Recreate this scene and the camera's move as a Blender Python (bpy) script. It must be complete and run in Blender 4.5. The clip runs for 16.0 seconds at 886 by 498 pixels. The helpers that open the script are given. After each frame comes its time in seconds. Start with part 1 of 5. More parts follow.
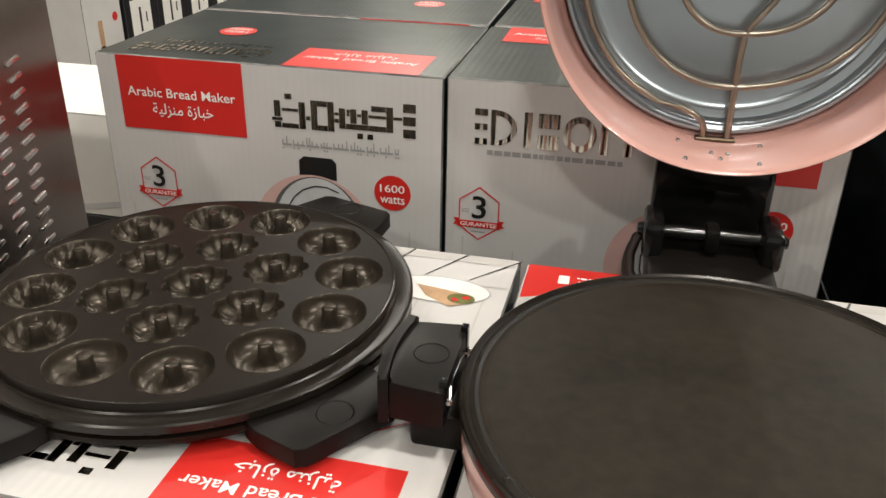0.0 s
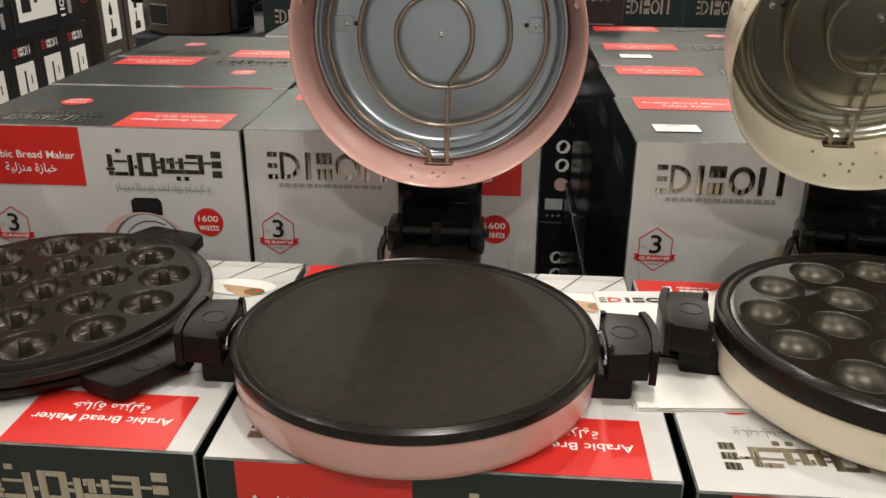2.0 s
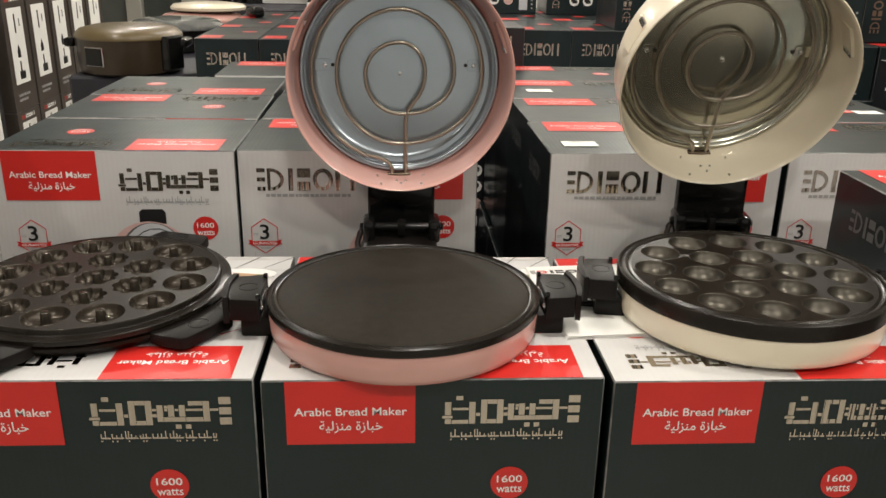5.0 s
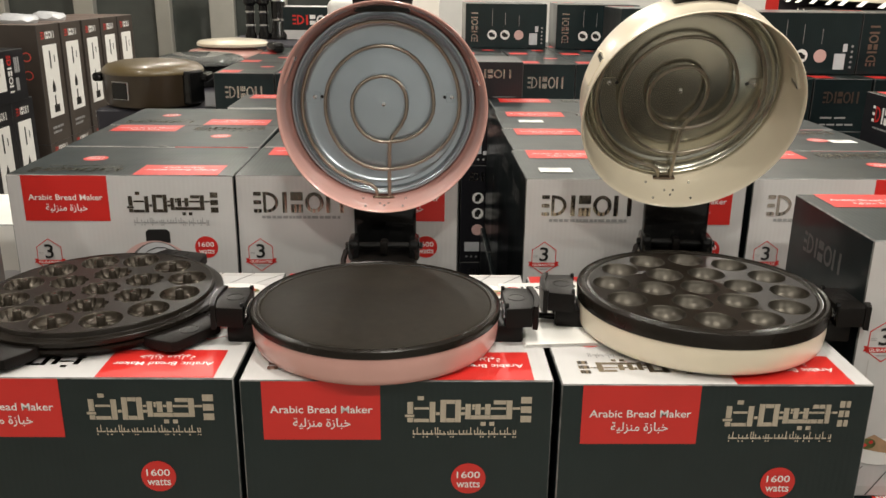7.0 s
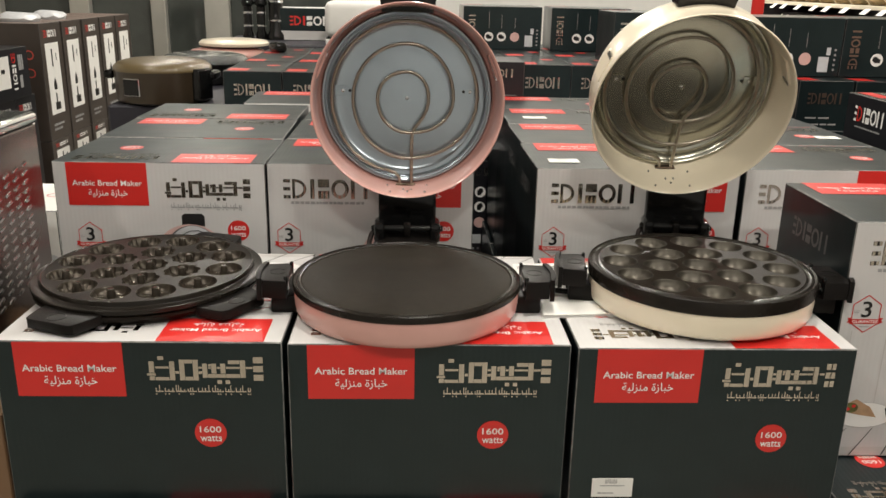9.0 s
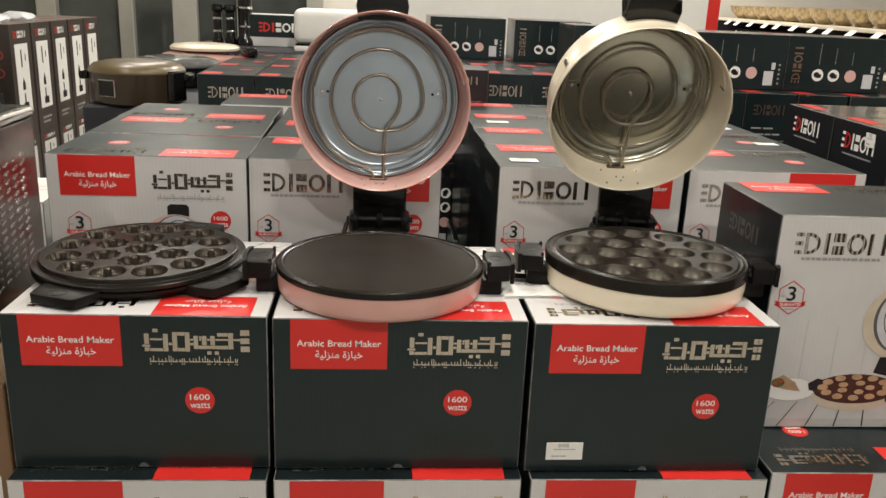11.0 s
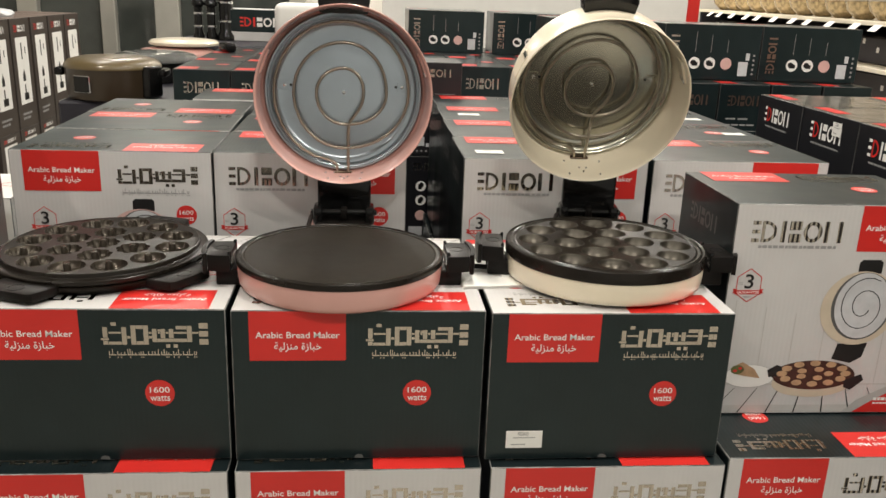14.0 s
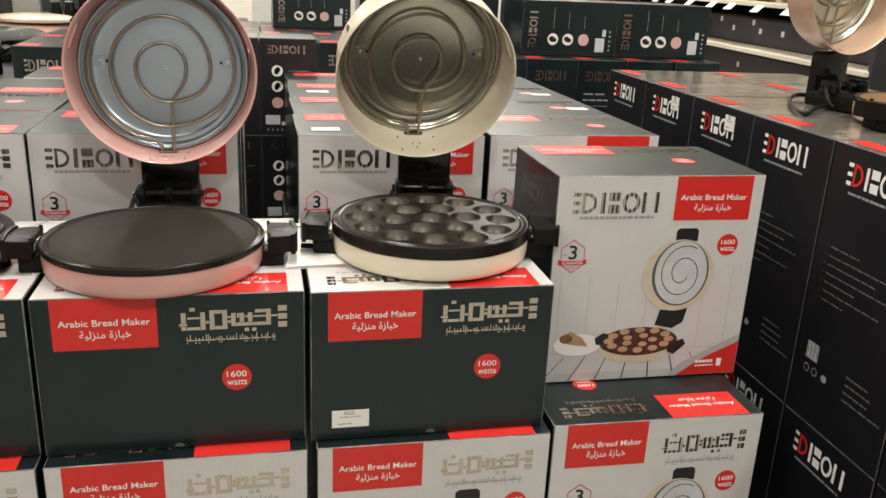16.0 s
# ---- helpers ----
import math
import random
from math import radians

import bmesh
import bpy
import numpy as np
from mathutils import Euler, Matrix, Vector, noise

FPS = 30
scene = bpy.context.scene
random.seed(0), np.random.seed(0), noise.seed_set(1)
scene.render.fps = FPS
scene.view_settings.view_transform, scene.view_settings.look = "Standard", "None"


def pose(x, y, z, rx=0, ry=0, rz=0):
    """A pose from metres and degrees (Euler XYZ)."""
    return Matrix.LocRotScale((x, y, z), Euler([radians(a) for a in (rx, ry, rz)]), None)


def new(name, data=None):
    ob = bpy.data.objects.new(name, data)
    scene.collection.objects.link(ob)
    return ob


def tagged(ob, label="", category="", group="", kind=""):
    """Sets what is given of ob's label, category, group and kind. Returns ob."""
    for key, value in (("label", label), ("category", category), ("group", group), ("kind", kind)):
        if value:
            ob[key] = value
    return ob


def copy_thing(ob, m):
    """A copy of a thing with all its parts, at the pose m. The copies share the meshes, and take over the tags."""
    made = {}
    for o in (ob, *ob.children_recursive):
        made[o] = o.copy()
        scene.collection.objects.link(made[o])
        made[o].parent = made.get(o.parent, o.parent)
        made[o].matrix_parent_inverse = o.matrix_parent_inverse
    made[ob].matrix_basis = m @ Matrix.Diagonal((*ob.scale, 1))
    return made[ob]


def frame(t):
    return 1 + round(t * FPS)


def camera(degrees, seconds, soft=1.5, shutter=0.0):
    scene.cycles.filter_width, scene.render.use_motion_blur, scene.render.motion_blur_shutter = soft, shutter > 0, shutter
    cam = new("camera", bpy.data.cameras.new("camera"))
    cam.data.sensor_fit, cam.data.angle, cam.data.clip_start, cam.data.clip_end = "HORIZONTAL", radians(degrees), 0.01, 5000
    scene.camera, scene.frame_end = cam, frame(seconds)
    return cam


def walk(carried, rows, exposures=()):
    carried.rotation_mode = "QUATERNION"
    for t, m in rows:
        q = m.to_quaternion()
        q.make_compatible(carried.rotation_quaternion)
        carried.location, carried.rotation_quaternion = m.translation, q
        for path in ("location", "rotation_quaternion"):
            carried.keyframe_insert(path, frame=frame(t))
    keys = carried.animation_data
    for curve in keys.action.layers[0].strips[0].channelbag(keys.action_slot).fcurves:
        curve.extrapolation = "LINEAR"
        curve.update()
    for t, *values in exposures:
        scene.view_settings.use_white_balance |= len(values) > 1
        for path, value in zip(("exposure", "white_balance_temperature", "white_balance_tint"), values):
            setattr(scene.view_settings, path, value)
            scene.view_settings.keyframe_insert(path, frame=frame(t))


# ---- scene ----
cam = camera(55.7, 16.0)
METRES, EYE, TILT, LEAN, TURN = 1.3, 1.15, 0.0, 0.0, 12.4
ROWS = [
    (0.0, 0.0, 0.0, 0.0, 0.46, -26.42, -0.94),
    (0.5, -0.0083, -0.0756, 0.0111, -6.15, -25.61, -0.47),
    (1.0, 0.0303, -0.13, 0.0261, -8.05, -24.22, -0.28),
    (1.5, 0.0714, -0.1804, 0.031, -8.34, -23.59, -0.31),
    (2.0, 0.0819, -0.2088, 0.0451, -8.24, -22.6, -0.27),
    (2.5, 0.0874, -0.2209, 0.0446, -7.78, -21.67, -0.11),
    (3.0, 0.0842, -0.2384, 0.0555, -7.63, -21.23, -0.07),
    (3.5, 0.0369, -0.2748, 0.0667, -8.07, -20.86, -0.02),
    (4.0, -0.0048, -0.328, 0.0714, -11.82, -20.64, -0.51),
    (4.5, -0.028, -0.374, 0.0719, -15.9, -20.33, -1.09),
    (7.0, 0.0086, -0.4993, 0.0821, -13.71, -17.71, -0.63),
    (7.5, 0.0207, -0.5243, 0.076, -13.2, -17.45, -0.81),
    (8.0, 0.013, -0.5382, 0.0787, -12.44, -17.34, -0.96),
    (8.5, -0.0172, -0.5508, 0.0821, -12.55, -17.38, -0.86),
    (9.0, -0.059, -0.576, 0.0816, -14.67, -17.51, -1.15),
    (11.5, -0.0962, -0.6779, 0.0831, -16.98, -16.71, -2.41),
    (12.0, -0.087, -0.6767, 0.0769, -16.34, -16.81, -2.42),
    (12.5, -0.0892, -0.6761, 0.0814, -16.01, -17.14, -2.37),
    (13.0, -0.0857, -0.6778, 0.0843, -15.95, -17.29, -2.19),
    (13.5, -0.0728, -0.6846, 0.0884, -16.28, -17.27, -2.06),
    (14.0, -0.0578, -0.6926, 0.0829, -17.66, -17.15, -2.04),
    (14.5, -0.0368, -0.6927, 0.0761, -19.14, -17.24, -2.16),
    (15.0, -0.0032, -0.6899, 0.0727, -21.08, -17.95, -2.31),
    (15.5, 0.0277, -0.6988, 0.0746, -23.05, -18.36, -2.47),
    (16.0, 0.0383, -0.7173, 0.0808, -24.65, -18.28, -2.55),
]
walk(cam, [(t, pose(0, 0, EYE, TILT, LEAN, TURN) @ pose(METRES * x, METRES * y, METRES * z, 90 + pitch, roll, yaw)) for t, x, y, z, yaw, pitch, roll in ROWS],
     exposures=((0.0, 0.06), (0.5, -0.06), (1.0, -0.18), (3.0, -0.13), (4.5, -0.06), (8.0, 0.0), (13.0, 0.04), (16.0, 0.19)))

# ---- light ----
world = bpy.data.worlds.new("shop_air")
world.use_nodes = True
world.node_tree.nodes["Background"].inputs[0].default_value = (1.0, 0.93, 0.84, 1)
world.node_tree.nodes["Background"].inputs[1].default_value = 0.025
scene.world = world


def ceiling_lamp(x, y, power, size=0.16):
    data = bpy.data.lights.new("ceiling_lamp", "AREA")
    data.shape, data.size, data.energy, data.color = "DISK", size, power, (1.0, 0.945, 0.845)
    ob = new("ceiling_lamp", data)
    ob.matrix_world = pose(x, y, 3.14)
    return ob


for lx, lw in ((-1.5, 0.82), (0.35, 1.0), (2.2, 1.28)):
    for ly, lp in ((-1.6, 31), (0.30, 28), (1.9, 14), (3.7, 22), (5.7, 50)):
        ceiling_lamp(lx, ly, lp * lw)


# ---- materials ----
def mat(name, colour, rough=0.5, metal=0.0, var=0.12, scale=40.0, bump=0.0, bump_scale=200.0, coat=0.0, spec=0.5, rough_var=0.0):
    """A principled surface with fine grain, larger stains and relief."""
    m = bpy.data.materials.new(name)
    m.use_nodes = True
    nt = m.node_tree
    b = nt.nodes["Principled BSDF"]
    b.inputs["Roughness"].default_value = rough
    b.inputs["Metallic"].default_value = metal
    b.inputs["Coat Weight"].default_value = coat
    b.inputs["Coat Roughness"].default_value = 0.12
    b.inputs["Specular IOR Level"].default_value = spec
    co = nt.nodes.new("ShaderNodeTexCoord")
    n1 = nt.nodes.new("ShaderNodeTexNoise")
    n1.inputs["Scale"].default_value, n1.inputs["Detail"].default_value = scale, 6
    n2 = nt.nodes.new("ShaderNodeTexNoise")
    n2.inputs["Scale"].default_value, n2.inputs["Detail"].default_value = scale * 0.12, 3
    for n in (n1, n2):
        nt.links.new(co.outputs["Object"], n.inputs["Vector"])
    add = nt.nodes.new("ShaderNodeMath")
    add.operation = "MULTIPLY_ADD"
    add.inputs[1].default_value = 0.5
    nt.links.new(n1.outputs["Fac"], add.inputs[0])
    half = nt.nodes.new("ShaderNodeMath")
    half.operation = "MULTIPLY"
    half.inputs[1].default_value = 0.5
    nt.links.new(n2.outputs["Fac"], half.inputs[0])
    nt.links.new(half.outputs[0], add.inputs[2])
    ramp = nt.nodes.new("ShaderNodeValToRGB")
    ramp.color_ramp.elements[0].position, ramp.color_ramp.elements[1].position = 0.3, 0.7
    lo = [max(0.0, c * (1 - var)) for c in colour]
    hi = [min(1.0, c * (1 + var)) for c in colour]
    ramp.color_ramp.elements[0].color, ramp.color_ramp.elements[1].color = (*lo, 1), (*hi, 1)
    nt.links.new(add.outputs[0], ramp.inputs[0])
    nt.links.new(ramp.outputs[0], b.inputs["Base Color"])
    if rough_var:
        rr = nt.nodes.new("ShaderNodeMapRange")
        rr.inputs[1].default_value, rr.inputs[2].default_value = 0.3, 0.7
        rr.inputs[3].default_value, rr.inputs[4].default_value = max(0.03, rough - rough_var), rough + rough_var
        nt.links.new(n2.outputs["Fac"], rr.inputs[0])
        nt.links.new(rr.outputs[0], b.inputs["Roughness"])
    if bump:
        n3 = nt.nodes.new("ShaderNodeTexNoise")
        n3.inputs["Scale"].default_value, n3.inputs["Detail"].default_value = bump_scale, 4
        nt.links.new(co.outputs["Object"], n3.inputs["Vector"])
        bp = nt.nodes.new("ShaderNodeBump")
        bp.inputs["Strength"].default_value, bp.inputs["Distance"].default_value = bump, 0.002
        nt.links.new(n3.outputs["Fac"], bp.inputs["Height"])
        nt.links.new(bp.outputs[0], b.inputs["Normal"])
    return m


def carton_mat(name, colour, rough, var=0.08, coat=0.0, spec=0.5, smudge=0.06, coat_rough=0.12, flute=0.10, metal=0.0, sag=0.25):
    """Printed corrugated board: a faint flute ribbing and broad sag under a semi-gloss print."""
    m = mat(name, colour, rough, metal, var=var, scale=18, rough_var=smudge, coat=coat, spec=spec)
    nt = m.node_tree
    b = nt.nodes["Principled BSDF"]
    b.inputs["Coat Roughness"].default_value = coat_rough
    co = nt.nodes.new("ShaderNodeTexCoord")
    wave = nt.nodes.new("ShaderNodeTexWave")
    wave.inputs["Scale"].default_value, wave.inputs["Distortion"].default_value = 38, 0.6
    droop = nt.nodes.new("ShaderNodeTexNoise")
    droop.inputs["Scale"].default_value, droop.inputs["Detail"].default_value = 7, 2
    for n in (wave, droop):
        nt.links.new(co.outputs["Object"], n.inputs["Vector"])
    b1 = nt.nodes.new("ShaderNodeBump")
    b1.inputs["Strength"].default_value, b1.inputs["Distance"].default_value = flute, 0.001
    nt.links.new(wave.outputs["Fac"], b1.inputs["Height"])
    b2 = nt.nodes.new("ShaderNodeBump")
    b2.inputs["Strength"].default_value, b2.inputs["Distance"].default_value = sag, 0.006
    nt.links.new(droop.outputs["Fac"], b2.inputs["Height"])
    nt.links.new(b1.outputs[0], b2.inputs["Normal"])
    nt.links.new(b2.outputs[0], b.inputs["Normal"])
    nt.links.new(b2.outputs[0], b.inputs["Coat Normal"])
    return m


M_DARK = carton_mat("dark_slate_board", (0.0058, 0.0094, 0.0108), 0.36, var=0.35, coat=0.45, spec=0.34, smudge=0.12, coat_rough=0.18, flute=0.10, sag=0.6)
M_DARK.node_tree.nodes["Principled BSDF"].inputs["Specular Tint"].default_value = (0.65, 1.0, 1.0, 1)
M_WHITE = carton_mat("grey_white_board", (0.58, 0.57, 0.565), 0.38, 0.05)
M_BLACK = carton_mat("black_board", (0.010, 0.010, 0.013), 0.36)
M_BROWN = carton_mat("brown_print_board", (0.055, 0.043, 0.036), 0.4)
M_KRAFT = mat("kraft_board", (0.30, 0.20, 0.12), 0.8, var=0.15, scale=60)
# Lighter brown than the carton sides, used on the tops.
M_TOPBROWN = mat("pale_brown_board", (0.17, 0.125, 0.105), 0.5, var=0.2, scale=12)
M_OVENBOX = mat("tan_printed_board", (0.21, 0.12, 0.062), 0.45, var=0.18, scale=8)
M_EDGE = mat("worn_board_edge", (0.17, 0.17, 0.165), 0.55, var=0.95, scale=60)
M_EDGE_DARK = mat("worn_dark_edge", (0.05, 0.05, 0.05), 0.6, var=0.8, scale=70)
M_RED = mat("red_print", (0.60, 0.025, 0.020), 0.36, var=0.06, scale=20)
M_INK = mat("white_ink", (0.82, 0.81, 0.79), 0.45, var=0.04, scale=60)
M_BLKINK = mat("black_ink", (0.012, 0.012, 0.012), 0.4, var=0.1)
M_GREYINK = mat("grey_ink", (0.30, 0.30, 0.30), 0.45, var=0.1)
M_FOIL = carton_mat("silver_foil", (0.60, 0.56, 0.49), 0.12, var=0.12, smudge=0.05, flute=0.45, metal=1.0)
M_COPPER = mat("copper_foil", (0.34, 0.22, 0.17), 0.35, metal=1.0, var=0.1)
M_DIMINK = mat("dim_grey_ink", (0.10, 0.10, 0.10), 0.5, var=0.15)
# Glossy black top: base colour lifted to a warm grey to hold the glare.
M_TOPGLARE = carton_mat("glossy_black_top_painted_glare", (0.23, 0.205, 0.17), 0.26, coat=1.0, coat_rough=0.13, spec=1.0, flute=0.15, sag=0.9)
M_ENAMEL_PINK = mat("pink_enamel", (0.57, 0.32, 0.282), 0.26, var=0.05, scale=25, coat=0.5, bump=0.03, bump_scale=60)
M_ENAMEL_CREAM = mat("cream_enamel", (0.78, 0.70, 0.55), 0.3, var=0.05, scale=25, coat=0.5, bump=0.03, bump_scale=60)
M_ENAMEL_TAN = mat("tan_enamel", (0.55, 0.38, 0.27), 0.3, var=0.05, scale=25, coat=0.5)
M_NONSTICK = mat("nonstick_coating", (0.0098, 0.0070, 0.0050), 0.36, var=0.25, scale=120, bump=0.05, bump_scale=1500, spec=0.11)
M_CUP_RING = mat("dark_nonstick_cup", (0.046, 0.038, 0.029), 0.27, metal=0.6, var=0.2, scale=120, bump=0.03, bump_scale=1500, spec=0.4)
M_CUP = mat("polished_nonstick_cup", (0.056, 0.050, 0.040), 0.38, metal=0.75, var=0.2, scale=120, bump=0.03, bump_scale=1500, spec=0.5)
M_RIM = mat("smooth_dark_rim", (0.011, 0.0088, 0.0068), 0.26, var=0.2, scale=120, spec=0.27)
M_GRIDDLE = mat("matt_griddle_coating", (0.023, 0.0195, 0.0155), 0.48, var=0.3, scale=90, bump=0.10, bump_scale=1200, rough_var=0.06, spec=0.06)
M_TANPLATE = mat("brown_ceramic_griddle", (0.20, 0.105, 0.045), 0.4, var=0.12, scale=60)
M_PLASTIC = mat("black_moulded_plastic", (0.0062, 0.0052, 0.0046), 0.38, spec=0.17, var=0.2, scale=80, bump=0.08, bump_scale=900)
M_GLOSSBLK = mat("glossy_black_plastic", (0.006, 0.006, 0.006), 0.12, var=0.2, scale=30, spec=0.35)
M_STEEL = mat("brushed_aluminium_reflector", (0.47, 0.535, 0.59), 0.33, metal=1.0, var=0.20, scale=7, rough_var=0.1, bump=0.03, bump_scale=30)
# Same aluminium; the warm tint paints in the beige surroundings it reflects.
M_STEEL_WARM_REFLECTION = mat("aluminium_with_warm_reflection_tint", (0.57, 0.565, 0.485), 0.28, metal=1.0, var=0.22, scale=7, rough_var=0.08, bump=0.03, bump_scale=30)
M_PLATEPRINT = mat("dark_plate_print", (0.055, 0.022, 0.016), 0.4, var=0.3, scale=60)
M_TUBE = mat("heat_stained_steel_tube", (0.36, 0.32, 0.265), 0.28, metal=1.0, var=0.25, scale=35)
M_BRACKET = mat("dull_bronze_bracket", (0.11, 0.08, 0.055), 0.45, metal=0.8, var=0.2, scale=60)
M_SLEEVE = mat("brown_glass_fibre_sleeve", (0.012, 0.007, 0.006), 0.5, var=0.3, scale=200, spec=0.25)
M_CHROME = mat("polished_steel", (0.75, 0.75, 0.75), 0.12, metal=1.0, var=0.05)
M_INOX = mat("smoky_stainless_sheet", (0.25, 0.215, 0.20), 0.28, metal=1.0, var=0.12, scale=6, rough_var=0.08, bump=0.02, bump_scale=80)
M_PAPER = mat("white_paper", (0.80, 0.79, 0.76), 0.6, var=0.03, scale=40)
M_WOODPRINT = mat("pale_plank_print", (0.50, 0.485, 0.47), 0.4, var=0.10, scale=50)
M_BUN = mat("baked_bun_print", (0.45, 0.285, 0.165), 0.45, var=0.25, scale=90)
M_GREEN = mat("salad_print", (0.13, 0.14, 0.04), 0.45, var=0.6, scale=160)
M_FLOOR = mat("grey_floor_tile", (0.34, 0.315, 0.275), 0.13, var=0.2, scale=5)
M_WALL = mat("warm_white_plaster", (0.62, 0.59, 0.54), 0.8, var=0.05, scale=8)
M_AISLE = mat("pale_grey_wall_paint", (0.40, 0.408, 0.415), 0.7, var=0.45, scale=1.5)
M_CEIL = mat("ceiling_paint", (0.42, 0.40, 0.38), 0.9, var=0.04, scale=6)
M_POT = mat("olive_brown_enamel", (0.115, 0.082, 0.034), 0.38, var=0.1, scale=20, coat=0.4)
M_POTSIDE = mat("dark_brown_enamel", (0.034, 0.023, 0.013), 0.32, var=0.1, scale=20, coat=0.3)
# Dark panes; greenish reflections are painted in as broad colour variation.
M_GLASSDARK = mat("dark_glazing_painted_reflections", (0.045, 0.050, 0.046), 0.07, var=0.5, scale=3)
M_ALU = mat("satin_aluminium_frame", (0.45, 0.44, 0.40), 0.35, metal=0.6, var=0.08, scale=10)
M_WHITEPL = mat("white_appliance_plastic", (0.78, 0.77, 0.74), 0.3, var=0.04, scale=20)
M_SHELF = mat("cream_shelf_edge", (0.66, 0.60, 0.48), 0.5, var=0.06, scale=15)
M_NAVY = mat("dark_shelf_back", (0.018, 0.017, 0.025), 0.55, var=0.3, scale=10)
# The strong mottle puts irregular glass highlights into the colour.
M_GLASSWARE = mat("amber_glass_painted_highlights", (0.42, 0.33, 0.20), 0.08, metal=0.6, var=0.75, scale=45)
M_LINE = mat("fine_grey_print", (0.42, 0.41, 0.41), 0.45, var=0.1)
M_PINKPRINT = mat("pale_pink_print", (0.62, 0.40, 0.37), 0.4, var=0.1)
M_CREAMPRINT = mat("pale_cream_print", (0.58, 0.50, 0.39), 0.4, var=0.1)
M_SILVERPRINT = mat("silver_grey_print", (0.55, 0.56, 0.58), 0.4, var=0.15)
M_CURL = mat("curled_page_print", (0.45, 0.44, 0.43), 0.4, var=0.2, scale=12)
M_FADED = mat("faint_red_print", (0.60, 0.08, 0.06), 0.4, var=0.1)


# ---- mesh tools ----
def part(name, bm, material, parent=None, label="", smooth=35.0, at=None):
    if name == "wordmark":
        bmesh.ops.remove_doubles(bm, verts=bm.verts, dist=1e-5)
    me = bpy.data.meshes.new(name)
    bm.normal_update()
    bm.to_mesh(me)
    bm.free()
    for m in material if isinstance(material, (list, tuple)) else [material]:
        me.materials.append(m)
    if smooth:
        me.shade_smooth()
        me.set_sharp_from_angle(angle=radians(smooth))
    ob = new(name, me)
    if parent is not None:
        ob.parent = parent
    if at is not None:
        ob.matrix_basis = at
    if label:
        ob["label"] = label
    return ob


def again(name, ob, parent, at):
    """One more object on the same mesh."""
    o = new(name, ob.data)
    o.parent = parent
    o.matrix_basis = at
    return o


def thing(name, label, category, m=None, group="", kind=""):
    ob = new(name)
    ob.empty_display_size = 0.05
    if m is not None:
        ob.matrix_basis = m
    return tagged(ob, label, category, group, kind)


def add_box(bm, x0, x1, y0, y1, z0, z1, bevel=0.0, segs=1, mi=0):
    r = bmesh.ops.create_cube(bm, size=1.0)
    vs = r["verts"]
    for v in vs:
        v.co = Vector(((x0 + x1) / 2 + v.co.x * (x1 - x0), (y0 + y1) / 2 + v.co.y * (y1 - y0), (z0 + z1) / 2 + v.co.z * (z1 - z0)))
    fs = set(f for v in vs for f in v.link_faces)
    for f in fs:
        f.material_index = mi
    if bevel:
        es = list(set(e for v in vs for e in v.link_edges))
        bmesh.ops.bevel(bm, geom=es, offset=bevel, segments=segs, affect="EDGES", profile=0.5)
    return bm


def lathe(bm, profile, n=64, m=None, mi=0, closed=False):
    """Turn (radius, height) pairs round z."""
    m = m or Matrix()
    rings = []
    for r, z in profile:
        if r < 1e-6:
            rings.append([bm.verts.new(m @ Vector((0, 0, z)))])
        else:
            rings.append([bm.verts.new(m @ Vector((r * math.cos(2 * math.pi * i / n), r * math.sin(2 * math.pi * i / n), z))) for i in range(n)])
    pairs = list(zip(rings, rings[1:])) + ([(rings[-1], rings[0])] if closed else [])
    for a, b in pairs:
        for i in range(n):
            j = (i + 1) % n
            if len(a) == 1 and len(b) == 1:
                continue
            if len(a) == 1:
                f = bm.faces.new((a[0], b[j], b[i]))
            elif len(b) == 1:
                f = bm.faces.new((a[i], a[j], b[0]))
            else:
                f = bm.faces.new((a[i], a[j], b[j], b[i]))
            f.material_index = mi
    return bm


def tube(bm, pts, r, n=8, mi=0):
    """A round bar along a path."""
    pts = [Vector(p) for p in pts]
    rings, up = [], Vector((0.13, 0.21, 0.97))
    for i, p in enumerate(pts):
        d = (pts[min(i + 1, len(pts) - 1)] - pts[max(i - 1, 0)]).normalized()
        a = d.cross(up)
        a = a.normalized() if a.length > 1e-4 else d.orthogonal().normalized()
        b = d.cross(a).normalized()
        up = b if abs(b.dot(up)) > 0.1 else up
        rings.append([bm.verts.new(p + r * (math.cos(2 * math.pi * k / n) * a + math.sin(2 * math.pi * k / n) * b)) for k in range(n)])
    for a, b in zip(rings, rings[1:]):
        k0 = min(range(n), key=lambda k: (a[0].co - b[k].co).length)
        for k in range(n):
            f = bm.faces.new((a[k], a[(k + 1) % n], b[(k0 + k + 1) % n], b[(k0 + k) % n]))
            f.material_index = mi
    for ring in (rings[0], rings[-1]):
        bm.faces.new(ring).material_index = mi
    return bm


def prism(bm, poly, z0, z1, m=None, mi=0, bevel=0.0):
    """A flat outline raised from z0 to z1."""
    m = m or Matrix()
    lo = [bm.verts.new(m @ Vector((x, y, z0))) for x, y in poly]
    hi = [bm.verts.new(m @ Vector((x, y, z1))) for x, y in poly]
    n = len(poly)
    fs = [bm.faces.new(hi), bm.faces.new(lo[::-1])]
    for i in range(n):
        j = (i + 1) % n
        fs.append(bm.faces.new((lo[i], lo[j], hi[j], hi[i])))
    for f in fs:
        f.material_index = mi
    if bevel:
        bmesh.ops.bevel(bm, geom=list(fs[0].edges), offset=bevel, segments=2, affect="EDGES", profile=0.5)
    return bm


